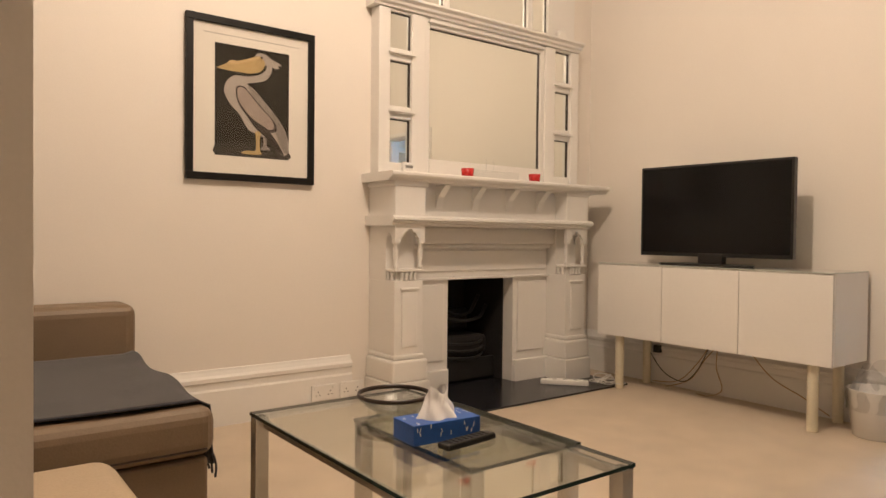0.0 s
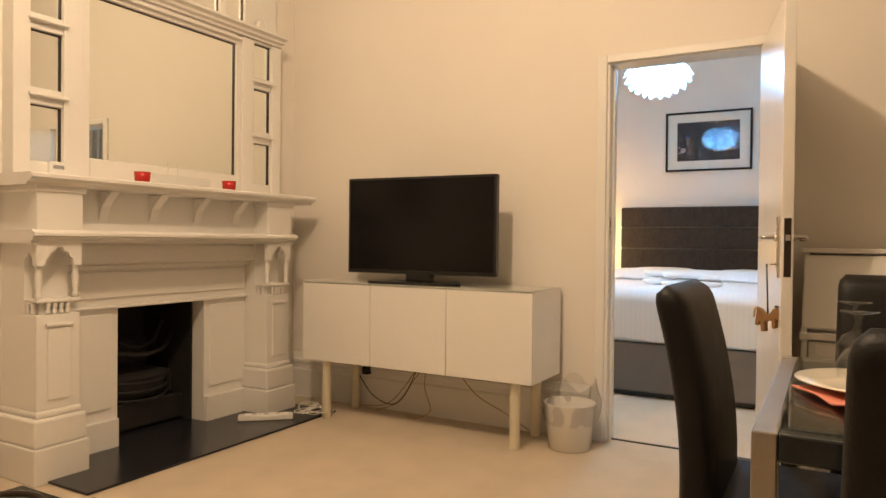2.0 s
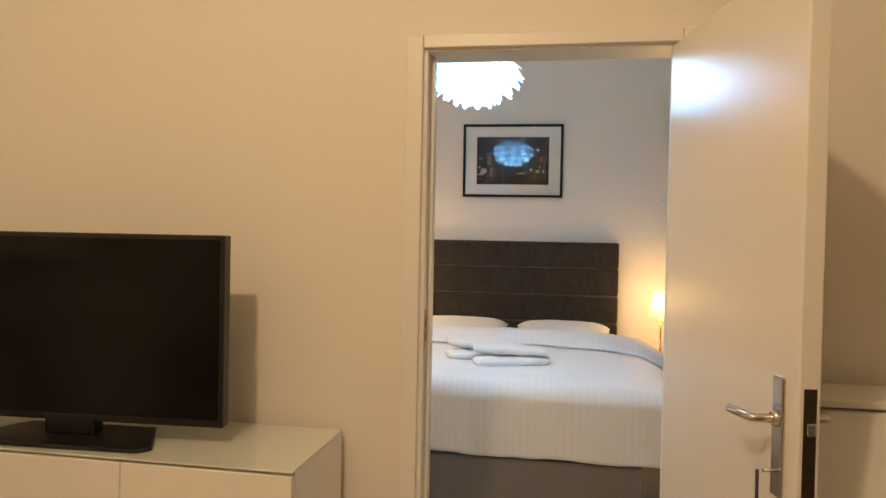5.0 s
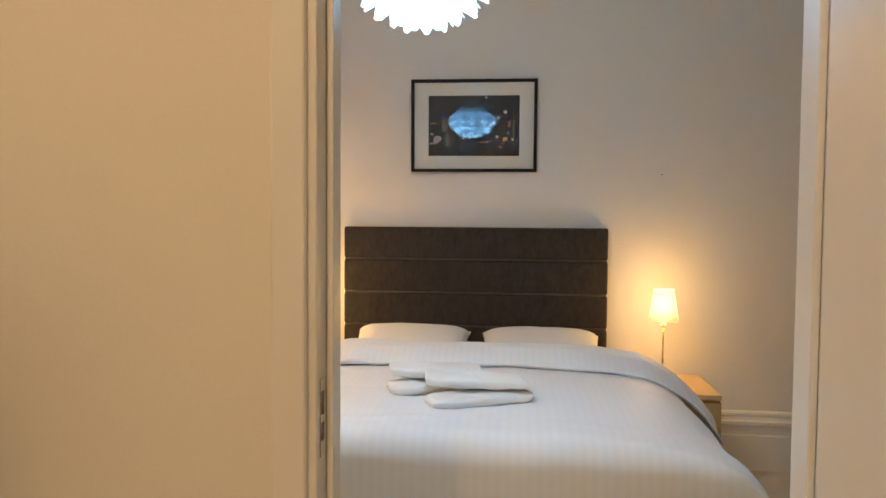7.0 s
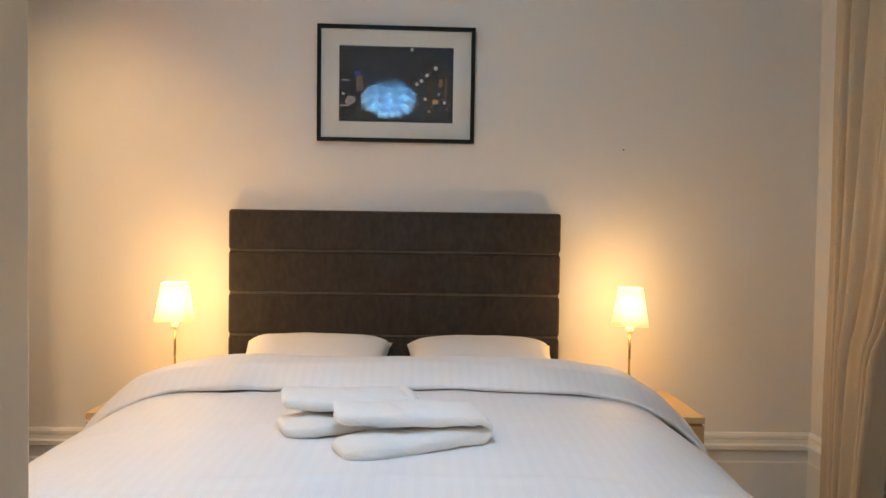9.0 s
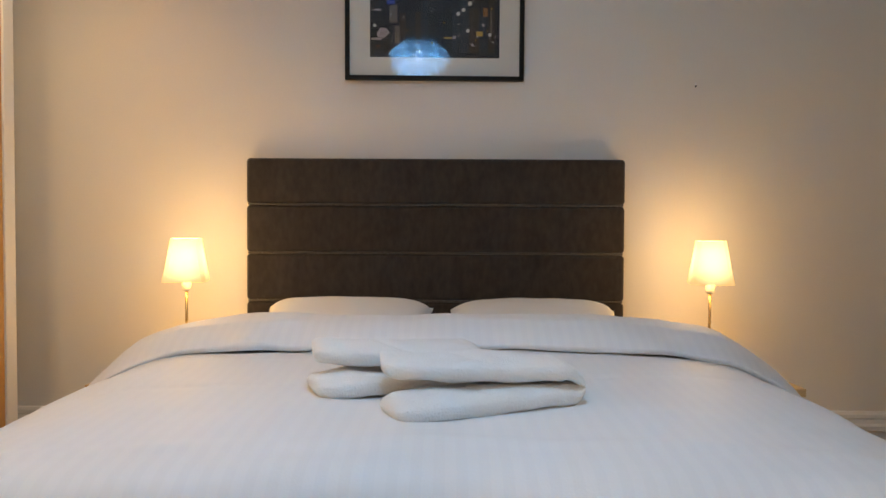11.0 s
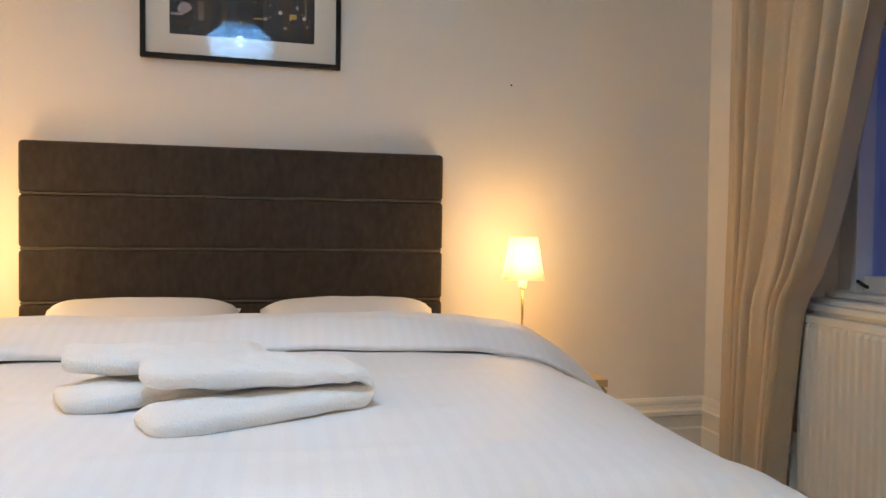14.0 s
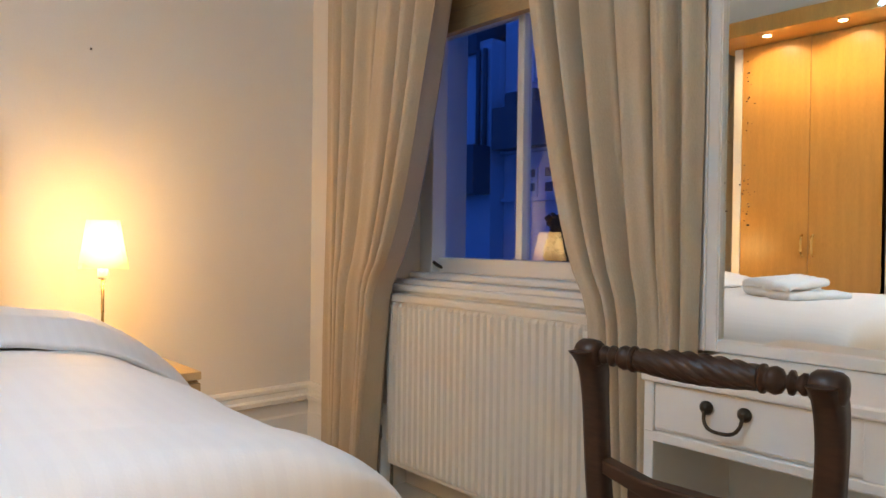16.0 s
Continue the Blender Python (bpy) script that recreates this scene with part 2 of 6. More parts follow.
def prism(bm, outline, axis, lo, hi, bevel=0.0):
    """An outline (two coordinates) drawn out along x, y or z from lo to hi."""
    def place(a, b, c):
        return {"x": (c, a, b), "y": (a, c, b), "z": (a, b, c)}[axis]
    n = len(outline)
    one = [bm.verts.new(place(a, b, lo)) for a, b in outline]
    two = [bm.verts.new(place(a, b, hi)) for a, b in outline]
    fs = [bm.faces.new(one), bm.faces.new(list(reversed(two)))]
    for i in range(n):
        fs.append(bm.faces.new((one[i], two[i], two[(i + 1) % n], one[(i + 1) % n])))
    bmesh.ops.recalc_face_normals(bm, faces=fs)
    if bevel:
        bmesh.ops.bevel(bm, geom=list({e for f in fs for e in f.edges}), offset=bevel, segments=2, affect="EDGES", profile=0.5)
    return bm


def mesh_of(name, bm, material):
    me = bpy.data.meshes.new(name)
    bmesh.ops.recalc_face_normals(bm, faces=bm.faces[:])
    bm.to_mesh(me)
    bm.free()
    me.materials.append(material)
    return me


def part(name, bm, material, parent, label=""):
    ob = new(name, mesh_of(name, bm, material))
    ob.parent = parent
    return tagged(ob, label)


def solid(name, bm, material, label="", category="", kind="structure", group=""):
    return tagged(new(name, mesh_of(name, bm, material)), label, category, group, kind)


def thing(name, place, label, category, turn=0.0, group=""):
    ob = new(name)
    ob.matrix_world = pose(*place, 0, 0, turn)
    ob.empty_display_size = 0.1
    return tagged(ob, label, category, group)


def b1(*a, **k):
    return box(bm_new(), *a, **k)


# ---- the plan ----
NY, TX, BX, HX, SY, WY, CZ = 3.22, 3.77, 3.905, 6.80, -0.93, 2.58, 3.40   # north wall, tv wall, its back, headboard wall, bedroom south wall, wardrobe front, ceiling
WX, LS = -2.2, -2.4                                                     # living room's west and south walls
D0, D1, DZ = 0.352, 1.128, 1.962                                         # doorway


def wall_with_opening_x(name, x0, x1, y0, y1, h0, h1, z1, zb=0.0):
    bm = bm_new()
    box(bm, x0, x1, y0, h0, 0, CZ)
    box(bm, x0, x1, h1, y1, 0, CZ)
    box(bm, x0, x1, h0, h1, z1, CZ)
    return solid(name, bm, WALL, "plain cream painted plaster wall", "wall")


solid("floor", b1(WX - 0.2, HX + 0.2, LS - 0.2, NY + 0.6, -0.12, 0), CARPET, "cream wall-to-wall cut pile carpet", "floor")
solid("ceiling", b1(WX - 0.2, HX + 0.2, LS - 0.2, NY + 0.6, CZ, CZ + 0.15), CEIL, "plain white painted plaster ceiling", "ceiling")
wall_with_opening_x("wall_between_rooms", TX, BX, LS, NY + 0.5, D0, D1, DZ)
bm = bm_new()
box(bm, WX - 0.15, 2.405, NY, NY + 0.5, 0, CZ)
box(bm, 2.96, TX, NY, NY + 0.5, 0, CZ)
box(bm, 2.405, 2.96, NY, NY + 0.5, 0.71, CZ)
box(bm, 2.405, 2.96, NY + 0.42, NY + 0.5, 0, 0.71)
solid("wall_living_north", bm, WALL, "cream painted wall with the chimney opening", "wall")
solid("wall_living_west", b1(WX - 0.15, WX, LS, NY, 0, CZ), WALL, "plain cream painted plaster wall", "wall")
solid("wall_living_south", b1(WX - 0.15, TX, LS - 0.15, LS, 0, CZ), WALL, "plain cream painted plaster wall", "wall")
solid("wall_entrance", b1(WX, 0.001, 0.70, 0.80, 0, CZ), WALL, "short end of a wall by the entrance", "wall")
solid("wall_headboard", b1(HX, HX + 0.15, -1.4, NY + 0.5, 0, CZ), WALL, "cream painted wall behind the bed", "wall")
solid("wall_bedroom_north", b1(BX, HX, 3.44, 3.56, 0, CZ), WALL, "plain cream painted plaster wall", "wall")
# bedroom south wall with the window recess
RX0, RX1, WTOP = 5.16, 6.22, 2.75
bm = bm_new()
box(bm, BX, RX0, SY - 0.44, SY, 0, CZ)
box(bm, RX1, HX, SY - 0.42, SY, 0, CZ)
box(bm, RX0, RX1, SY - 0.42, SY, WTOP, CZ)
box(bm, RX0, RX1, SY - 0.42, SY - 0.10, 0, 0.80)
solid("wall_bedroom_south", bm, WALL, "cream painted wall with a deep window recess", "wall")

# skirtings: a tall Victorian board with a moulded top
SK = [(0, 0), (0.030, 0), (0.030, 0.175), (0.024, 0.185), (0.024, 0.215), (0.032, 0.222), (0.032, 0.240), (0.020, 0.252), (0.012, 0.268), (0.008, 0.280), (0, 0.282)]
SKB = [(0, 0), (0.028, 0), (0.028, 0.195), (0.022, 0.203), (0.022, 0.252), (0.038, 0.260), (0.038, 0.278), (0.026, 0.286), (0.020, 0.304), (0.024, 0.308), (0.022, 0.322), (0.012, 0.332), (0, 0.333)]
runs = [(SK, WX, NY, 1.80, NY, 0, -1), (SK, 3.48, NY, TX, NY, 0, -1), (SK, TX, NY, TX, D1 + 0.055, -1, 0), (SK, TX, D0 - 0.055, TX, LS, -1, 0),
        (SKB, HX, SY, HX, 3.44, -1, 0), (SKB, HX, SY, RX1, SY, 0, 1), (SKB, BX, SY, RX0, SY, 0, 1), (SKB, BX, SY, BX, D0 - 0.06, 1, 0), (SKB, BX, D1 + 0.06, BX, WY, 1, 0)]
for prof, xa, ya, xb, yb, nx, ny in runs:
    solid("baseboard", sweep(bm_new(), prof, [(xa, ya, nx, ny), (xb, yb, nx, ny)]), GLOSS, "tall moulded white gloss skirting board", "skirting board")

# door frame: lining, stops, architraves
frame_1 = tagged(thing("door_frame_1", (TX, D0, 0), "white painted door frame with narrow architraves", "door frame"), kind="structure")
DW = D1 - D0
for x in (-0.018, BX - TX):
    part("architrave", b1(x, x + 0.018, DW - 0.015, DW + 0.037, 0, DZ + 0.024, 0.004), GLOSS, frame_1)
    part("architrave", b1(x, x + 0.018, -0.037, 0.015, 0, DZ + 0.024, 0.004), GLOSS, frame_1)
    part("architrave", b1(x, x + 0.018, 0.016, DW - 0.016, DZ - 0.016, DZ + 0.024, 0.004), GLOSS, frame_1)
TB = BX - TX
part("lining", b1(-0.002, TB + 0.002, DW - 0.0285, DW - 0.0005, 0, DZ - 0.001, 0.003), GLOSS, frame_1)
part("lining", b1(-0.002, TB + 0.002, 0.0005, 0.024, 0, DZ - 0.001, 0.003), GLOSS, frame_1)
part("lining", b1(-0.002, TB + 0.002, 0.0245, DW - 0.0290, DZ - 0.024, DZ - 0.001, 0.003), GLOSS, frame_1)
part("door_stop", b1(0.045, 0.085, DW - 0.0405, DW - 0.0287, 0, DZ - 0.026, 0.002), GLOSS, frame_1)
part("door_stop", b1(0.045, 0.085, 0.0242, 0.036, 0, DZ - 0.026, 0.002), GLOSS, frame_1)
part("strike_plate", b1(0.012, 0.036, DW - 0.0300, DW - 0.0283, 1.04, 1.16, 0.001), STEEL, frame_1, "worn steel strike plate")
part("latch_hole", b1(0.018, 0.030, DW - 0.0307, DW - 0.0293, 1.105, 1.14), DARK, frame_1)
part("bolt_hole", b1(0.018, 0.030, DW - 0.0307, DW - 0.0293, 1.065, 1.092), DARK, frame_1)

# ---- living room: fireplace ----
FC = 2.68


def fireplace():
    f = thing("fireplace", (FC, NY, 0), "white painted Victorian wooden fireplace surround with a black hearth", "fireplace")
    # local: x along the wall, -y into the room
    part("panel", b1(-0.60, -0.265, -0.09, 0, 0, 0.90), GLOSS, f)
    part("panel", b1(0.265, 0.60, -0.09, 0, 0, 0.90), GLOSS, f)
    part("panel", b1(-0.265, 0.265, -0.09, 0, 0.70, 0.90), GLOSS, f)
    for x0, x1 in ((-0.56, -0.30), (0.30, 0.56)):
        part("raised_panel", b1(x0, x1, -0.10, -0.088, 0.20, 0.66, 0.006), GLOSS, f)
        part("skirting_block", b1(x0 - 0.03, x1 + 0.03, -0.115, -0.088, 0, 0.15, 0.006), GLOSS, f)
    part("frieze_panel", b1(-0.56, 0.56, -0.10, -0.088, 0.735, 0.86, 0.005), GLOSS, f)
    part("moulding", b1(-0.58, 0.58, -0.115, -0.088, 0.685, 0.70, 0.005), GLOSS, f)
    part("moulding", b1(-0.60, 0.60, -0.125, -0.088, 0.875, 0.90, 0.007), GLOSS, f)
    for s in (-1, 1):
        c = s * 0.665
        base = bm_new()
        box(base, c - 0.12, c + 0.12, -0.30, 0, 0, 0.15, 0.006)
        box(base, c - 0.115, c + 0.115, -0.29, 0, 0.15, 0.27, 0.012)
        box(base, c - 0.10, c + 0.10, -0.275, 0, 0.27, 0.30, 0.010)
        part("plinth", base, GLOSS, f)
        sh = bm_new()
        box(sh, c - 0.095, c + 0.095, -0.265, 0, 0.30, 0.70, 0.004)
        part("pilaster", sh, GLOSS, f)
        part("pilaster_panel", b1(c - 0.05, c + 0.05, -0.274, -0.262, 0.34, 0.64, 0.005), GLOSS, f)
        part("moulding", b1(c - 0.06, c + 0.06, -0.280, -0.262, 0.650, 0.664, 0.004), GLOSS, f)
        # a little balustrade
        for k in range(4):
            part("baluster", lathe(bm_new(), [(0.009, 0), (0.012, 0.012), (0.006, 0.025), (0.012, 0.038), (0.009, 0.05)], 10, (c - 0.042 + 0.028 * k, -0.258, 0.70)), GLOSS, f)
        for y in (-0.225, -0.19):
            part("baluster", lathe(bm_new(), [(0.009, 0), (0.012, 0.012), (0.006, 0.025), (0.012, 0.038), (0.009, 0.05)], 10, (c - 0.085, y, 0.70)), GLOSS, f)
        part("gallery_back", b1(c - 0.072, c + 0.072, -0.244, -0.17, 0.70, 0.75), GLOSS, f)
        part("rail", b1(c - 0.095, c + 0.095, -0.272, -0.16, 0.75, 0.765, 0.004), GLOSS, f)
        # niche: back, colonnettes and scalloped arch
        part("niche_back", b1(c - 0.095, c + 0.095, -0.175, 0, 0.70, 1.0), GLOSS, f)
        for x in (c - 0.08, c + 0.08):
            part("colonnette", lathe(bm_new(), [(0.014, 0), (0.014, 0.02), (0.009, 0.03), (0.014, 0.06), (0.015, 0.10), (0.010, 0.13), (0.015, 0.14), (0.015, 0.16)], 12, (x, -0.252, 0.765)), GLOSS, f)
        arch = [(c - 0.097, 1.0), (c - 0.097, 0.905), (c - 0.062, 0.905), (c - 0.058, 0.935), (c - 0.044, 0.945), (c - 0.038, 0.962), (c - 0.020, 0.968), (c - 0.012, 0.984), (c + 0.012, 0.984), (c + 0.020, 0.968), (c + 0.038, 0.962), (c + 0.044, 0.945), (c + 0.058, 0.935), (c + 0.062, 0.905), (c + 0.097, 0.905), (c + 0.097, 1.0)]
        part("arch", prism(bm_new(), arch, "y", -0.272, -0.250), GLOSS, f)
        side = [(-0.2495, 1.0), (-0.2495, 0.905), (-0.24, 0.905), (-0.235, 0.94), (-0.21, 0.965), (-0.185, 0.94), (-0.18, 0.905), (-0.15, 0.905), (-0.15, 1.0)]
        part("arch", prism(bm_new(), side, "x", c - 0.097 if s < 0 else c + 0.085, c - 0.085 if s < 0 else c + 0.097), GLOSS, f)
        part("frieze_block", b1(c - 0.10, c + 0.10, -0.275, 0, 1.055, 1.235, 0.004), GLOSS, f)
        part("capital", b1(c - 0.115, c + 0.115, -0.285, 0, 1.215, 1.245, 0.008), GLOSS, f)
    shelf = bm_new()
    prof = [(0, 1.0), (0.275, 1.0), (0.275, 1.012), (0.290, 1.016), (0.290, 1.026), (0.305, 1.032), (0.305, 1.044), (0.290, 1.052), (0.285, 1.056), (0, 1.056)]
    sweep(shelf, prof, [(-0.79, 0, 0, -1), (0.79, 0, 0, -1)])
    part("lower_shelf", shelf, GLOSS, f)
    part("under_moulding", b1(-0.58, 0.58, -0.16, -0.05, 0.90, 1.0, 0.012), GLOSS, f)
    part("frieze", b1(-0.58, 0.58, -0.17, 0, 1.05, 1.24), GLOSS, f)
    for k in range(4):
        x = -0.40 + 0.27 * k
        br = [(-0.168, 1.10), (-0.180, 1.12), (-0.195, 1.17), (-0.235, 1.21), (-0.265, 1.235), (-0.168, 1.235)]
        part("bracket", prism(bm_new(), br, "x", x - 0.022, x + 0.022), GLOSS, f)
    prof = [(0, 1.24), (0.285, 1.24), (0.295, 1.252), (0.315, 1.258), (0.325, 1.270), (0.325, 1.284), (0.315, 1.290), (0, 1.290)]
    part("mantel_shelf", sweep(bm_new(), prof, [(-0.815, 0, 0, -1), (0.93, 0, 0, -1)]), GLOSS, f, "moulded mantel shelf")
    # grate
    # Lining colour kept near black, which also paints in the shade behind the lintel.
    part("firebox_back", b1(-0.249, 0.249, 0.395, 0.415, 0, 0.705), COAL, f, "sooty firebox lining, blackened further for the shade inside")
    part("firebox_cheek", b1(-0.263, -0.25, 0.0, 0.41, 0, 0.705), COAL, f, "sooty firebox lining, blackened further for the shade inside")
    part("firebox_cheek", b1(0.25, 0.263, 0.0, 0.41, 0, 0.705), COAL, f, "sooty firebox lining, blackened further for the shade inside")
    for i, z in enumerate((0.19, 0.235, 0.28)):
        part("grate_bar", tube(bm_new(), bend([(-0.24, 0.17, z), (-0.12, 0.06, z - 0.015), (0, 0.03, z - 0.02), (0.12, 0.06, z - 0.015), (0.24, 0.17, z)], 5), 0.008, 8), IRON, f)
    for z0, z1, y in ((0.44, 0.40, 0.12), (0.50, 0.43, 0.20)):
        part("grate_arm", tube(bm_new(), bend([(-0.24, y, z0), (-0.12, y - 0.03, z0 - 0.02), (0, y - 0.03, z1), (0.12, y - 0.02, z1 + 0.01), (0.18, y, z0 - 0.01), (0.235, y + 0.02, z0 + 0.05)], 5), 0.012, 8), IRON, f)
    part("grate_back", b1(-0.22, 0.22, 0.30, 0.38, 0.30, 0.46, 0.03), IRON, f)
    coals = bm_new()
    box(coals, -0.22, 0.22, 0.10, 0.39, 0.16, 0.30, 0.03)
    part("fire_basket", coals, COAL, f)
    part("grate_apron", b1(-0.25, 0.25, 0.06, 0.09, 0.02, 0.16, 0.01), IRON, f)
    return f


fireplace()
solid("hearth", b1(1.95, 3.52, 2.655, NY + 0.42, 0.001, 0.012, 0.003), SLATE, "flat black polished stone hearth slab", "hearth")


def overmantel():
    o = thing("overmantel_mirror", (2.732, NY, 1.29), "white painted overmantel with one large and many small mirrors", "mirror")

    def p(name, x0, x1, z0, z1, d0, d1, bev=0.004, m=GLOSS):
        return part(name, b1(x0, x1, -d1, -d0, z0, z1, bev), m, o)
    # frame uprights and rails, mirrors between
    p("back", -0.81, 0.81, 0, 1.42, 0, 0.045, 0)
    for s in (-1, 1):
        for xa, xb, d in ((0.738, 0.812, 0.090), (0.492, 0.586, 0.085), (0.456, 0.4915, 0.074)):
            lo, hi = sorted((s * xa, s * xb))
            p("upright", lo, hi, 0, 0.93, 0.04, d)
        lo, hi = sorted((s * 0.5865, s * 0.7375))
        for z0, z1 in ((0, 0.070), (0.318, 0.392), (0.646, 0.716), (0.920, 0.935)):
            p("rail", lo, hi, z0, z1, 0.04, 0.078)
        for z in (0.352, 0.680):
            lo2, hi2 = sorted((s * 0.570, s * 0.750))
            p("ledge", lo2, hi2, z, z + 0.014, 0.04, 0.106, 0.005)
        for z0, z1 in ((0.070, 0.318), (0.392, 0.646), (0.716, 0.920)):
            part("mirror_pane", b1(lo + 0.002, hi - 0.002, -0.052, -0.046, z0 + 0.001, z1 - 0.001, 0.002), MIRROR, o)
            # Thin dark strips paint in the shade of the rebate round each small pane.
            part("bead", b1(hi - 0.0045, hi - 0.0005, -0.061, -0.053, z0 + 0.002, z1 - 0.002), DARK, o, "dark strip painted in for the rebate's shade")
            part("bead", b1(lo + 0.001, hi - 0.005, -0.061, -0.053, z1 - 0.0045, z1 - 0.0005), DARK, o, "dark strip painted in for the rebate's shade")
    p("rail", -0.4555, 0.4555, 0, 0.108, 0.04, 0.078)
    p("rail", -0.4555, 0.4555, 0.878, 0.935, 0.04, 0.078)
    p("bead", -0.475, 0.475, 0.900, 0.914, 0.076, 0.100, 0.004)
    part("mirror_pane", b1(-0.4535, 0.4535, -0.052, -0.046, 0.109, 0.877, 0.003), MIRROR, o, "large plain mirror")
    # The large pane's rebate shade, again as dark strips.
    part("bead", b1(-0.452, 0.449, -0.060, -0.053, 0.8735, 0.8775), DARK, o, "dark strip painted in for the rebate's shade")
    part("bead", b1(0.4505, 0.4545, -0.060, -0.053, 0.110, 0.873), DARK, o, "dark strip painted in for the rebate's shade")
    prof = [(0, 0.935), (0.095, 0.935), (0.100, 0.947), (0.118, 0.955), (0.122, 0.968), (0.145, 0.980), (0.145, 0.994), (0.06, 1.0), (0, 1.0)]
    part("cornice", sweep(bm_new(), prof, [(-0.850, 0, 0, -1), (0.815, 0, 0, -1)]), GLOSS, o)
    # attic stage
    for x in (-0.565, -0.335, 0.349, 0.535):
        p("upright", x - 0.020, x + 0.020, 1.0, 1.38, 0.04, 0.080)
    p("rail", -0.585, 0.555, 1.34, 1.40, 0.04, 0.09)
    for x0, x1 in ((-0.545, -0.355), (-0.315, 0.329), (0.369, 0.515)):
        part("mirror_pane", b1(x0, x1, -0.052, -0.046, 1.002, 1.338, 0.002), MIRROR, o)
        # Dark strip for the shade at the pane's edge.
        part("bead", b1(x1 - 0.004, x1 - 0.0005, -0.060, -0.053, 1.003, 1.337), DARK, o, "dark strip painted in for the rebate's shade")
    prof = [(0, 1.40), (0.10, 1.40), (0.13, 1.43), (0.15, 1.45), (0.15, 1.47), (0, 1.475)]
    part("cornice", sweep(bm_new(), prof, [(-0.665, 0, 0, -1), (0.625, 0, 0, -1)]), GLOSS, o)
    for s in (-1, 1):
        part("scroll", lathe(bm_new(), [(0.03, 0), (0.045, 0.01), (0.045, 0.03), (0.03, 0.04)], 16, (s * 0.655, -0.05, 1.03), pose(0, 0, 0, 90, 0, 0)), GLOSS, o)


overmantel()


def red_pot(x, y):
    t = thing("candle_holder", (x, y, 1.290), "small red glass tealight holder on the mantel shelf", "candle holder", group="candle holders on the mantel")
    part("cup", lathe(bm_new(), [(0.026, 0), (0.034, 0.008), (0.038, 0.052), (0.034, 0.052), (0.030, 0.012)], 20), RED, t)
    part("candle", lathe(bm_new(), [(0.028, 0.010), (0.028, 0.03), (0.003, 0.031), (0.0015, 0.042)], 16), TISSUE, t, "white wax candle")


red_pot(2.44, 2.985)
red_pot(2.985, 2.985)
th = thing("thermostat", (2.05, 3.03, 1.290), "small white plastic room thermostat with a grey display", "thermostat")
part("body", b1(-0.038, 0.038, -0.012, 0.012, 0, 0.062, 0.005), LACQ, th)
part("display", b1(-0.024, 0.024, -0.0145, -0.011, 0.030, 0.046, 0.001), STEEL, th, "grey display")
gl = thing("glass_ornament", (2.72, 3.02, 1.290), "clear glass tray standing on the mantel shelf", "ornament")
part("tray", b1(-0.20, 0.16, -0.004, 0.004, 0, 0.055, 0.002), WINE, gl)
for gx in (-0.11, -0.05):
    part("stem", tube(bm_new(), [(gx, 0, 0.05), (gx + 0.005, 0, 0.09), (gx, 0, 0.12)], 0.002, 6), WINE, gl)


def picture(name, place, turn, w, h, bar, mount_w, mount_h, label, art):
    """A framed print; local x along the wall, z up, -y into the room."""
    p = thing(name, place, label, "picture", turn)
    for nm, a in (("frame", (-w / 2, w / 2, -h / 2, -h / 2 + bar)), ("frame", (-w / 2, w / 2, h / 2 - bar, h / 2)), ("frame", (-w / 2, -w / 2 + bar, -h / 2 + bar, h / 2 - bar)), ("frame", (w / 2 - bar, w / 2, -h / 2 + bar, h / 2 - bar))):
        part(nm, b1(a[0], a[1], -0.028, -0.002, a[2], a[3], 0.002), FRAMEB, p)
    part("mount", b1(-w / 2 + bar, w / 2 - bar, -0.012, -0.006, -h / 2 + bar, h / 2 - bar), MOUNT, p, "cream card mount")
    art(p, mount_w, mount_h)
    g = part("glazing", b1(-w / 2 + bar - 0.001, w / 2 - bar + 0.001, -0.0215, -0.0195, -h / 2 + bar - 0.001, h / 2 - bar + 0.001), CLEAR, p, "clear picture glass")
    g.visible_shadow = False
    return p


INKD = mat("dark print ground", (0.030, 0.027, 0.022), 0.6, vary=0.35, scale=7, bump=0, spec=0.0)
BIRDW = mat("print white plumage", (0.42, 0.38, 0.34), 0.7, vary=0.12, scale=14, bump=0, spec=0.0)
BIRDG = mat("print grey wing", (0.27, 0.245, 0.22), 0.7, vary=0.35, scale=22, bump=0, stretch=(3, 1, 1), spec=0.0)
BIRDD = mat("print dark feathers", (0.06, 0.05, 0.045), 0.7, vary=0.3, scale=30, bump=0, spec=0.0)
BIRDP = mat("print pinkish plumage", (0.36, 0.30, 0.26), 0.7, vary=0.14, scale=12, bump=0, stretch=(3, 1, 1), spec=0.0)
BEAKL = mat("print pale ochre", (0.60, 0.45, 0.23), 0.7, vary=0.12, scale=20, bump=0, spec=0.0)
SHORE = mat("print grey shore", (0.055, 0.050, 0.043), 0.7, vary=0.3, scale=9, bump=0, stretch=(1, 1, 4), spec=0.0)
BEAK = mat("print ochre", (0.50, 0.37, 0.17), 0.7, vary=0.15, scale=20, bump=0, spec=0.0)


def flat(name, pts, y, m, parent):
    part(name, prism(bm_new(), pts, "y", y, y + 0.0006), m, parent)


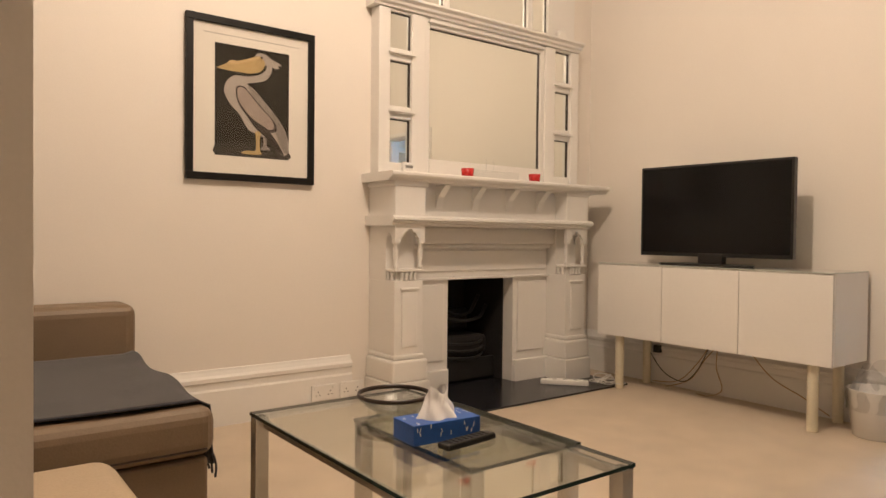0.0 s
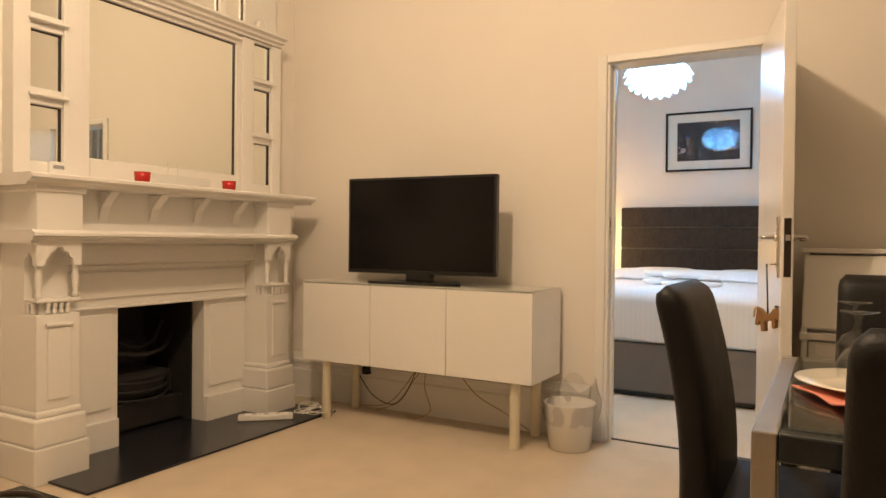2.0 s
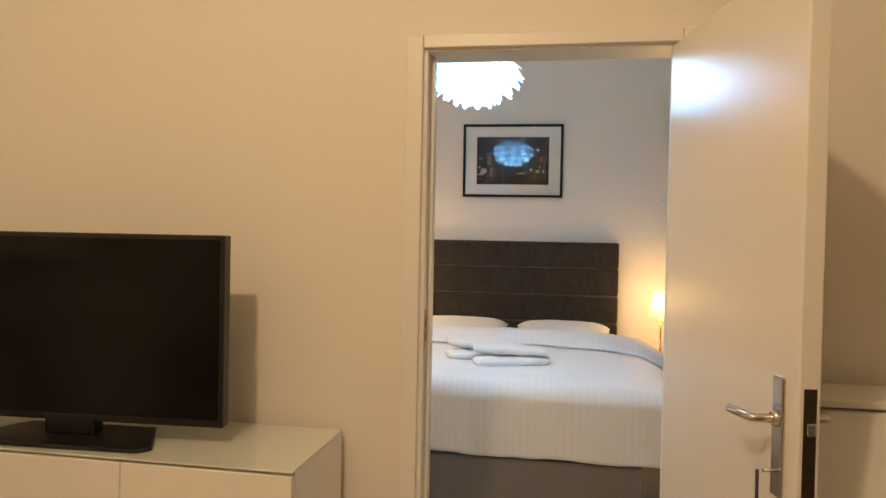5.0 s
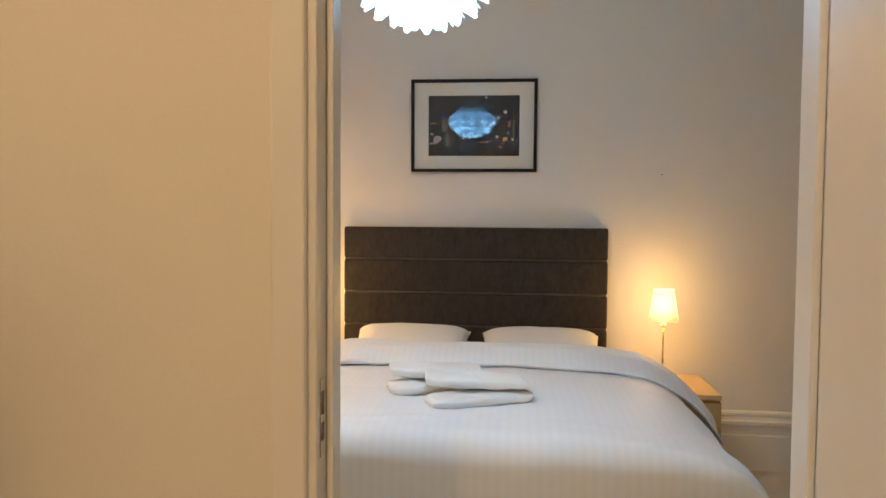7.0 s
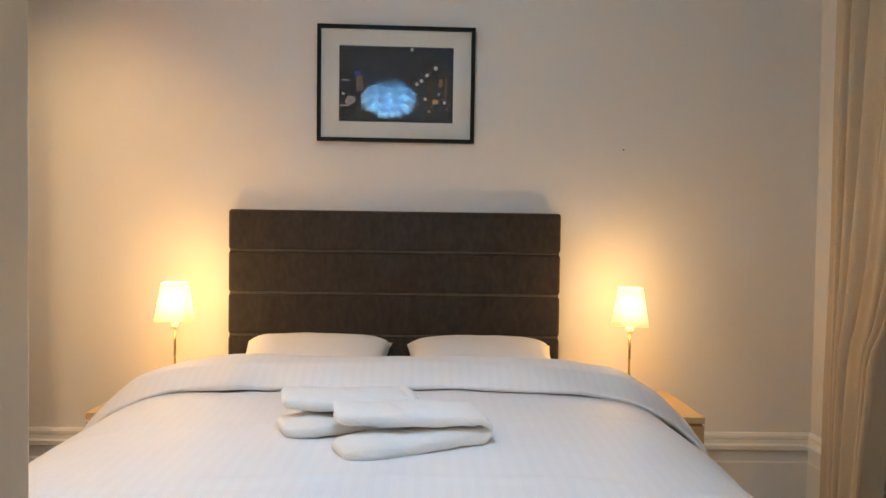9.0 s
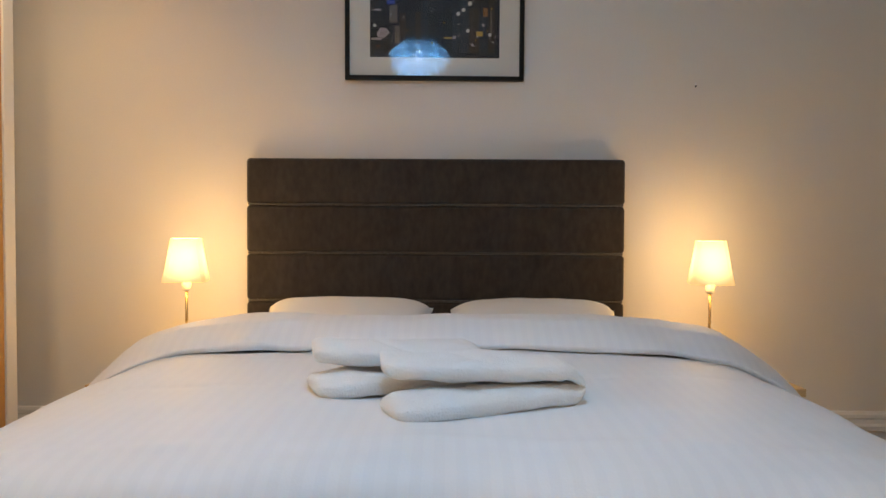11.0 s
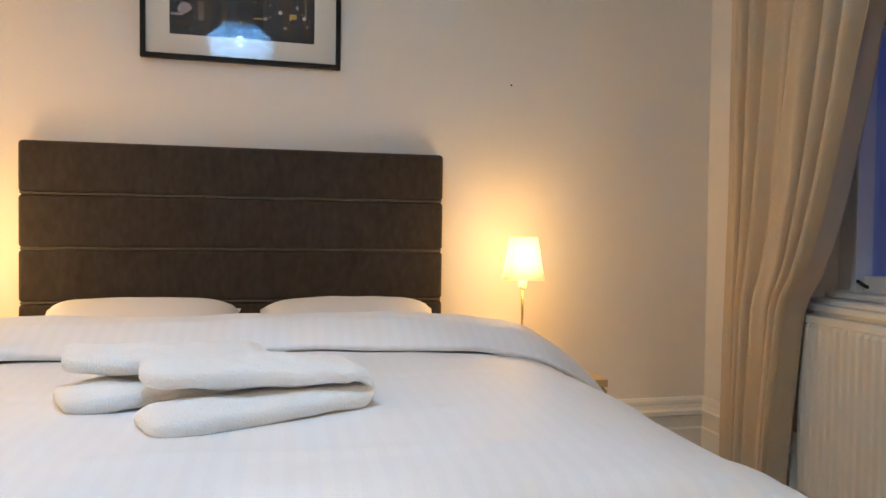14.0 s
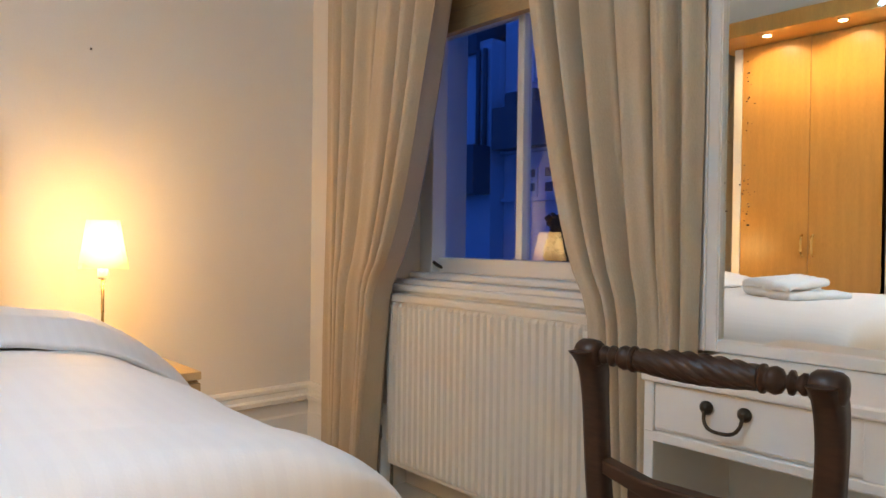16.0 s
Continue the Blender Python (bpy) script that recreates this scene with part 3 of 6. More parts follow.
def pelican(p, w, h):
    part("print", b1(-w / 2, w / 2, -0.0132, -0.012, -h / 2, h / 2), INKD, p, "print of a white pelican on dark ground")

    def sp(points):
        return [(q.x, q.z) for q in bend([((x - 0.5) * w, 0, (0.5 - y) * h) for x, y in points + points[:1]], 4)[:-1]]
    body = [(0.11, 0.42), (0.15, 0.33), (0.26, 0.27), (0.42, 0.265), (0.56, 0.24), (0.66, 0.19), (0.68, 0.14), (0.60, 0.13), (0.53, 0.06), (0.58, 0.035), (0.66, 0.035), (0.73, 0.075), (0.76, 0.14), (0.74, 0.21), (0.66, 0.28), (0.50, 0.315), (0.42, 0.335), (0.52, 0.38), (0.66, 0.48), (0.82, 0.60), (0.94, 0.72), (1.0, 0.86), (0.97, 0.95), (0.88, 0.95), (0.72, 0.84), (0.56, 0.78), (0.44, 0.75), (0.32, 0.62), (0.18, 0.52)]
    flat("bird_body", sp(body), -0.0142, BIRDW, p)
    flat("back_wing", sp([(0.42, 0.345), (0.54, 0.40), (0.70, 0.52), (0.86, 0.64), (0.96, 0.78), (0.98, 0.93), (0.90, 0.90), (0.80, 0.74), (0.62, 0.56), (0.46, 0.40)]), -0.0148, BIRDG, p)
    flat("wing_edge", sp([(0.265, 0.385), (0.30, 0.36), (0.36, 0.358), (0.42, 0.385), (0.60, 0.52), (0.80, 0.66), (0.82, 0.74), (0.70, 0.75), (0.52, 0.68), (0.36, 0.58), (0.28, 0.48)]), -0.0151, BIRDD, p)
    flat("wing", sp([(0.285, 0.395), (0.31, 0.372), (0.36, 0.37), (0.42, 0.40), (0.58, 0.52), (0.76, 0.64), (0.78, 0.72), (0.68, 0.725), (0.52, 0.66), (0.38, 0.57), (0.30, 0.48)]), -0.0154, BIRDP, p)
    flat("flight_feathers", sp([(0.40, 0.61), (0.54, 0.67), (0.70, 0.73), (0.84, 0.85), (0.93, 0.96), (0.80, 0.90), (0.66, 0.80), (0.52, 0.72)]), -0.0157, BIRDD, p)
    flat("beak", sp([(0.015, 0.225), (0.14, 0.175), (0.22, 0.155), (0.40, 0.11), (0.56, 0.065), (0.62, 0.08), (0.66, 0.13), (0.60, 0.20), (0.46, 0.235), (0.30, 0.235), (0.16, 0.235)]), -0.0152, BEAK, p)
    flat("beak_ridge", sp([(0.16, 0.175), (0.18, 0.145), (0.24, 0.135), (0.30, 0.142), (0.44, 0.10), (0.57, 0.07), (0.58, 0.085), (0.44, 0.125), (0.28, 0.165)]), -0.0156, BEAKL, p)
    flat("crest", sp([(0.68, 0.04), (0.76, 0.075), (0.90, 0.115), (0.84, 0.125), (0.86, 0.15), (0.78, 0.15), (0.72, 0.12)]), -0.0148, BIRDW, p)
    flat("leg", sp([(0.53, 0.76), (0.60, 0.76), (0.59, 0.86), (0.60, 0.94), (0.62, 0.965), (0.46, 0.975), (0.34, 0.965), (0.42, 0.94), (0.53, 0.935), (0.54, 0.86)]), -0.0149, BEAK, p)
    flat("leg", sp([(0.64, 0.80), (0.69, 0.81), (0.69, 0.88), (0.74, 0.92), (0.60, 0.92), (0.64, 0.88)]), -0.0146, BIRDG, p)
    flat("eye", sp([(0.595, 0.072), (0.612, 0.062), (0.630, 0.072), (0.612, 0.084)]), -0.0160, BIRDD, p)
    flat("shore", sp([(0.01, 0.90), (0.20, 0.875), (0.50, 0.86), (0.80, 0.90), (0.99, 0.93), (0.99, 0.99), (0.50, 0.995), (0.01, 0.99)]), -0.0138, SHORE, p)
    part("plate_line", b1(-w / 2 - 0.055, w / 2 + 0.055, -0.0126, -0.012, h / 2 + 0.042, h / 2 + 0.0445), BIRDG, p)



def night_city(p, w, h):
    part("print", b1(-w / 2, w / 2, -0.0132, -0.012, -h / 2, h / 2), INKC, p, "night photograph of a city skyline with lights")
    rng = random.Random(7)
    x = -w / 2 + 0.01
    while x < w / 2 - 0.04:
        bw, bh = rng.uniform(0.018, 0.045), rng.uniform(0.25, 0.72) * h
        part("tower", b1(x, x + bw, -0.0139, -0.0134, -h / 2 + 0.02, -h / 2 + bh), rng.choice([TOW1, TOW2, TOW3]), p)
        x += bw + rng.uniform(0.002, 0.012)
    for k in range(34):
        lx, lz, r = rng.uniform(-w / 2 + 0.01, w / 2 - 0.01), -h / 2 + h * rng.betavariate(1.6, 3.6), rng.uniform(0.0012, 0.0035)
        part("light_dot", lathe(bm_new(), [(r, 0), (r, 0.0005)], 8, (lx, -0.0141, lz), pose(0, 0, 0, 90, 0, 0)), rng.choice([DOTW, DOTY, DOTP]), p)
    # larger blurred lamps, by their place across and down the print
    for fx, fy, r, m in ((0.635, 0.035, 0.0075, DOTW), (0.845, 0.275, 0.0095, DOTW), (0.77, 0.37, 0.0085, DOTW), (0.72, 0.445, 0.008, DOTW), (0.68, 0.49, 0.008, DOTW), (0.755, 0.685, 0.0075, DOTW), (0.65, 0.765, 0.007, DOTP), (0.875, 0.62, 0.006, DOTP), (0.925, 0.73, 0.007, DOTW), (0.037, 0.635, 0.0065, DOTW), (0.79, 0.85, 0.006, DOTP)):
        part("lamp_blur", lathe(bm_new(), [(r, 0), (r, 0.0005)], 12, ((fx - 0.5) * w, -0.0143, (0.5 - fy) * h), pose(0, 0, 0, 90, 0, 0)), m, p)
    for fx, fy, fw, fh, m in ((0.845, 0.72, 0.05, 0.055, DOTY), (0.89, 0.47, 0.035, 0.10, DOTO), (0.935, 0.60, 0.016, 0.28, TOWL), (0.055, 0.455, 0.06, 0.018, DOTP), (0.05, 0.79, 0.08, 0.026, DOTP), (0.18, 0.50, 0.06, 0.20, TOWL), (0.16, 0.36, 0.06, 0.055, DOTB), (0.065, 0.875, 0.03, 0.014, DOTO), (0.21, 0.74, 0.04, 0.20, TOWL), (0.60, 0.77, 0.06, 0.014, DOTY)):
        part("lit_block", b1((fx - fw / 2 - 0.5) * w, (fx + fw / 2 - 0.5) * w, -0.0145, -0.0140, (0.5 - fy - fh / 2) * h, (0.5 - fy + fh / 2) * h), m, p)
    part("lit_block", prism(bm_new(), [((fx - 0.5) * w, (0.5 - fy) * h) for fx, fy in ((0.05, 0.73), (0.08, 0.66), (0.13, 0.67), (0.15, 0.72), (0.11, 0.78), (0.06, 0.77))], "y", -0.0147, -0.0141), DOTP, p)



INKC = mat("night sky print", (0.022, 0.020, 0.028), 0.5, vary=0.4, scale=8, bump=0, spec=0.0)
TOW1 = mat("print tower brown", (0.055, 0.038, 0.032), 0.6, vary=0.4, scale=60, bump=0, spec=0.0)
TOW2 = mat("print tower grey", (0.040, 0.042, 0.055), 0.6, vary=0.4, scale=60, bump=0, spec=0.0)
TOW3 = mat("print tower dark", (0.015, 0.014, 0.018), 0.6, vary=0.4, scale=60, bump=0, spec=0.0)
DOTW = mat("print light white", (0.65, 0.60, 0.55), 0.6, vary=0.1, bump=0, spec=0.0)
DOTP = mat("print light pink", (0.42, 0.33, 0.34), 0.6, vary=0.2, scale=60, bump=0, spec=0.0)
DOTO = mat("print light orange", (0.30, 0.13, 0.05), 0.6, vary=0.2, scale=60, bump=0, spec=0.0)
DOTB = mat("print light blue", (0.05, 0.07, 0.30), 0.6, vary=0.2, scale=60, bump=0, spec=0.0)
TOWL = mat("print lit tower", (0.16, 0.125, 0.10), 0.6, vary=0.4, scale=50, bump=0, spec=0.0)
DOTY = mat("print light amber", (0.60, 0.36, 0.08), 0.6, vary=0.1, bump=0, spec=0.0)

picture("framed_bird_print", (1.228, NY - 0.001, 1.604), 0, 0.665, 0.79, 0.034, 0.385, 0.545, "black framed print of a white pelican with a wide mount", pelican)
city = picture("framed_city_photograph", (HX - 0.001, 1.068, 1.945), -90, 0.725, 0.53, 0.018, 0.525, 0.345, "black framed night city photograph with a wide mount", night_city)
city.matrix_world = pose(HX - 0.013, 1.068, 1.945, 1.7, 0, -90 + 1.6)


# ---- living room: tv and cabinet ----
def sideboard():
    y0, y1, xf, xb, zb, zt = 1.340, 2.765, 3.345, 3.735, 0.335, 0.785
    s = thing("tv_cabinet", ((xf + xb) / 2, (y0 + y1) / 2, 0), "glossy white three door cabinet on round cream legs", "cabinet")
    cx, cy = (xf + xb) / 2, (y0 + y1) / 2
    part("body", b1(xf + 0.02 - cx, xb - cx, y0 - cy, y1 - cy, zb, zt, 0.002), LACQ, s)
    w = (y1 - y0) / 3
    for k in range(3):
        part("door", b1(xf - cx, xf + 0.018 - cx, y0 - cy + k * w + 0.0015, y0 - cy + (k + 1) * w - 0.0015, zb + 0.001, zt - 0.006, 0.002), LACQ, s)
    for x in (xf + 0.06 - cx, xb - 0.05 - cx):
        for y in (-0.60, 0.58):
            part("leg", lathe(bm_new(), [(0.024, 0), (0.026, 0.006), (0.0275, zb - 0.01), (0.0275, zb)], 20, (x, y, 0)), LEGW, s, "round cream leg")
    part("top_glass", b1(xf + 0.002 - cx, xb - cx, y0 - cy, y1 - cy, zt + 0.0005, zt + 0.005, 0.001), LACQG, s, "pale green glass top")


LACQG = mat("pale back-painted glass", (0.66, 0.70, 0.64), 0.05, vary=0.01, bump=0, coat=0.5)
sideboard()


def television():
    t = thing("television", (3.475, 2.058, 0.791), "flat black television on a low black stand", "television", -90 + 3.0)
    # local x along the screen, -y to the viewer
    W, Z0, Z1 = 0.910, 0.052, 0.585
    body = bm_new()
    box(body, -W / 2, W / 2, -0.012, 0.03, Z0, Z1, 0.004)
    box(body, -W / 2 + 0.12, W / 2 - 0.12, 0.03, 0.062, Z0 + 0.03, Z1 - 0.18, 0.015)
    part("casing", body, BLACKP, t)
    part("screen", b1(-W / 2 + 0.014, W / 2 - 0.014, -0.0145, -0.011, Z0 + 0.022, Z1 - 0.014, 0.001), SCREEN, t)
    part("neck", b1(-0.075, 0.075, -0.015, 0.035, 0.012, Z0 + 0.02, 0.006), BLACKP, t)
    base = prism(bm_new(), [(-0.285, -0.075), (-0.255, -0.105), (0.255, -0.105), (0.285, -0.075), (0.20, 0.10), (-0.20, 0.10)], "z", 0, 0.013, 0.003)
    part("stand", base, BLACKP, t)
    part("badge", b1(-0.012, 0.012, -0.0145, -0.012, Z0 + 0.008, Z0 + 0.014), STEEL, t)


television()


# ---- living room: open door ----
def room_door():
    L, T = 0.712, 0.040
    d = thing("door_1", (TX - 0.002, D0 + 0.026, 0.008), "white painted flush door standing open with a chrome lever handle", "door", 180 + 11.0)
    tagged(d, kind="structure")
    # local x from hinge to lock edge; +y is the face towards the back wall... -y faces the opening
    part("leaf", b1(0.0, L, -T / 2, T / 2, 0, DZ - 0.035, 0.003), DOORP, d)
    part("edge_plate", b1(L, L + 0.0022, -0.012, 0.012, 0.90, 1.115, 0.001), DARK, d, "dark mortice lock faceplate")
    part("latch", b1(L, L + 0.010, -0.008, 0.008, 1.03, 1.055, 0.003), STEEL, d)
    for s in (-1, 1):
        plate = part("handle_plate", b1(L - 0.085, L - 0.045, s * T / 2 if s > 0 else -T / 2 - 0.007, T / 2 + 0.007 if s > 0 else -T / 2, 0.895, 1.125, 0.003), STEEL, d, "long satin chrome plate")
        lev = bend([(L - 0.065, s * (T / 2 + 0.004), 1.045), (L - 0.065, s * (T / 2 + 0.045), 1.045), (L - 0.075, s * (T / 2 + 0.055), 1.045), (L - 0.12, s * (T / 2 + 0.057), 1.043), (L - 0.165, s * (T / 2 + 0.052), 1.038)], 5)
        part("lever", tube(bm_new(), lev, 0.0085, 10), STEEL, plate, "satin chrome lever")
        part("rose", lathe(bm_new(), [(0.016, 0), (0.016, 0.008), (0.011, 0.012)], 16, (L - 0.065, s * (T / 2 + 0.006), 1.045), pose(0, 0, 0, -90 * s, 0, 0)), STEEL, plate)
    part("key", tube(bm_new(), [(L - 0.065, -T / 2 - 0.004, 0.945), (L - 0.065, -T / 2 - 0.030, 0.945)], 0.004, 8), STEEL, d)
    for z in (0.25, 1.0, 1.65):
        part("hinge", tube(bm_new(), [(-0.004, T / 2, z - 0.04), (-0.004, T / 2, z + 0.04)], 0.006, 8), STEEL, d)
    return d


door = room_door()


def horse_charm():
    m = door.matrix_world @ pose(0.635, -0.052, 0.74)
    h = thing("horse_charm", tuple(m.translation), "small tan leather horse charm hanging on a cord", "charm", 60)
    b = bm_new()
    body = [(-0.052, 0.030), (-0.060, 0.010), (-0.050, -0.010), (-0.038, 0.004), (-0.034, -0.035), (-0.022, -0.036), (-0.020, -0.008), (0.006, -0.012), (0.004, -0.050), (0.022, -0.052), (0.026, -0.014), (0.036, -0.030), (0.048, -0.030), (0.044, 0.006), (0.040, 0.040), (0.022, 0.032), (0.008, 0.018), (-0.010, 0.016), (-0.028, 0.040), (-0.042, 0.044)]
    prism(b, body, "y", -0.011, 0.011, 0.004)
    part("body", b, WICKER, h)
    part("mane", tube(bm_new(), bend([(-0.030, 0, 0.046), (-0.048, 0, 0.042), (-0.060, 0, 0.020), (-0.066, 0, 0.0)], 4), 0.006, 6), DARK, h)
    part("tail", tube(bm_new(), bend([(0.040, 0, 0.040), (0.054, 0, 0.030), (0.058, 0, 0.0)], 4), 0.004, 6), BEAKT, h)
    part("cord", tube(bm_new(), [(0.0, 0.0, 0.014), (0.002, 0.002, 0.10), (0.0, 0.012, 0.205)], 0.0032, 6), CABLEB, h, "black cord")


BEAKT = mat("straw", (0.55, 0.38, 0.14), 0.7, vary=0.2, bump=0.2)
horse_charm()


# ---- living room: white bureau behind the door ----
def bureau():
    b = thing("bureau", (3.56, -0.22, 0), "white painted fall-front writing bureau with drawers", "bureau")
    hw = 0.42
    side = [(-0.222, 0.4705), (0.165, 0.4705), (0.165, 0.995), (-0.02, 0.995), (-0.225, 0.70), (-0.225, 0.66)]
    for y in (-hw, hw - 0.02):
        part("side", prism(bm_new(), side, "y", y, y + 0.02), GLOSS, b)
    part("top", b1(-0.045, 0.165, -hw - 0.01, hw + 0.01, 0.993, 1.012, 0.004), GLOSS, b)
    ang = math.atan2(0.295, 0.205)
    fall = b1(0, 0.345, -hw + 0.004, hw - 0.004, -0.018, 0.0, 0.003)
    bmesh.ops.transform(fall, matrix=pose(-0.228, 0, 0.702, 0, -math.degrees(ang), 0), verts=fall.verts)
    fl = part("fall_front", fall, GLOSS, b, "sloping fall front")
    part("knob", lathe(bm_new(), [(0.009, 0), (0.008, 0.012), (0.017, 0.020), (0.017, 0.028), (0.006, 0.036)], 14, (-0.083, 0.060, 0.917), pose(0, 0, 0, 0, -55, 0)), DARK, fl, "dark turned knob")
    part("writing_shelf", b1(-0.245, 0.165, -hw - 0.008, hw + 0.008, 0.655, 0.682, 0.005), GLOSS, b)
    dr = part("drawer", b1(-0.230, -0.205, -hw + 0.024, hw - 0.024, 0.575, 0.648, 0.003), GLOSS, b)
    part("cock_bead", b1(-0.234, -0.2295, -hw + 0.045, hw - 0.045, 0.590, 0.634, 0.002), GLOSS, dr)
    part("lock_plate", b1(-0.236, -0.2305, 0.19, 0.24, 0.642, 0.650, 0.001), DARK, dr, "dark lock rebate")
    part("rail", b1(-0.240, -0.20, -hw - 0.004, hw + 0.004, 0.536, 0.560, 0.005), GLOSS, b)
    part("apron", b1(-0.222, -0.20, -hw + 0.02, hw - 0.02, 0.468, 0.536, 0.003), GLOSS, b)
    part("back", b1(0.155, 0.165, -hw + 0.02, hw - 0.02, 0.48, 0.99), GLOSS, b)
    part("carcass", b1(-0.199, 0.155, -hw + 0.02, hw - 0.02, 0.50, 0.656), GLOSS, b)
    for x0 in (-0.222, 0.115):
        for y0 in (-hw, hw - 0.05):
            part("leg", b1(x0, x0 + 0.05, y0, y0 + 0.05, 0, 0.470, 0.004), GLOSS, b)
    part("inner_slope", prism(bm_new(), [(-0.20, 0.682), (0.15, 0.682), (0.15, 0.985), (-0.02, 0.985)], "y", -hw + 0.021, hw - 0.021), GLOSS, b)


bureau()

# ---- bedroom: bed ----
BY0, BY1, BF = 0.302, 1.820, 4.90
BC = (BY0 + BY1) / 2


PIPING = mat("velvet piping", (0.075, 0.062, 0.056), 0.85, vary=0.3, fine=80, bump=0.2, sheen=0.25)


def bed():
    b = thing("double_bed", (5.83, BC, 0), "double divan bed with a channelled brown velvet headboard", "bed")
    hw = (BY1 - BY0) / 2
    part("divan_base", b1(BF - 5.83, 6.70 - 5.83, -hw + 0.01, hw - 0.01, 0.035, 0.36, 0.012), BASEF, b, "grey fabric divan base")
    part("plinth_strip", b1(BF + 0.012 - 5.83, 6.69 - 5.83, -hw + 0.02, hw - 0.02, 0.012, 0.036), BLACKP, b)
    for x in (-0.85, 0.8):
        for y in (-0.6, 0.6):
            part("foot", lathe(bm_new(), [(0.022, 0), (0.026, 0.02)], 12, (x, y, 0)), BLACKP, b)
    part("mattress", b1(BF - 5.83, 6.70 - 5.83, -hw + 0.005, hw - 0.005, 0.36, 0.585, 0.05, 3), PILLOW, b)
    # headboard of four padded channels
    tops = (1.362, 1.172, 0.977, 0.783, 0.585, 0.38)
    head = part("headboard", b1(6.75 - 5.83, 6.797 - 5.83, -hw, hw, 0.05, 1.355, 0.01), VELVET, b, "brown velvet headboard with horizontal channels")
    for z1, z0 in zip(tops, tops[1:]):
        ch = bm_new()
        box(ch, 6.735 - 5.83, 6.765 - 5.83, -hw - 0.004, hw + 0.004, z0 + 0.003, z1 - 0.003, 0.015, 4)
        part("channel", ch, VELVET, head)
        part("piping", tube(bm_new(), [(6.737 - 5.83, -hw + 0.004 + 2 * (hw - 0.004) * k / 30, z0 + 0.0015 + 0.0025 * noise.noise((k * 0.4, z0 * 9, 0))) for k in range(31)], 0.0042, 6), PIPING, head)
    return b


bed()


def duvet_height(x, y):
    """Top of the duvet over the bed, from the foot to the pillow end."""
    lump = 0.014 * noise.noise((x * 2.3, y * 2.1, 1.3)) + 0.006 * noise.noise((x * 6, y * 5.5, 4.0))
    return 0.728 + lump


SIDE_A = (0.0, 0.40, 0.56, 0.68, 0.78, 0.86, 0.93, 1.0)
SIDE_Y = (0.0, 0.46, 0.67, 0.82, 0.92, 1.000, 1.030, 1.025)
SIDE_Z = (0.0, 0.000, 0.006, 0.026, 0.064, 0.128, 0.205, 0.310)
FLAP_Y = (0.0, 0.45, 0.65, 0.85, 0.98, 1.08, 1.135, 1.165)
FLAP_Z = (0.0, 0.000, 0.003, 0.034, 0.096, 0.184, 0.255, 0.315)


def across(a, outs, downs):
    """Across the bed: a from 0 to 1 gives how far out and how far down the cloth lies."""
    f = sum(np.interp(a + k * 0.02, SIDE_A, outs) for k in (-1, 0, 1)) / 3
    return float(f), float(sum(np.interp(a + k * 0.03, SIDE_A, downs) for k in (-1, 0, 1)) / 3)


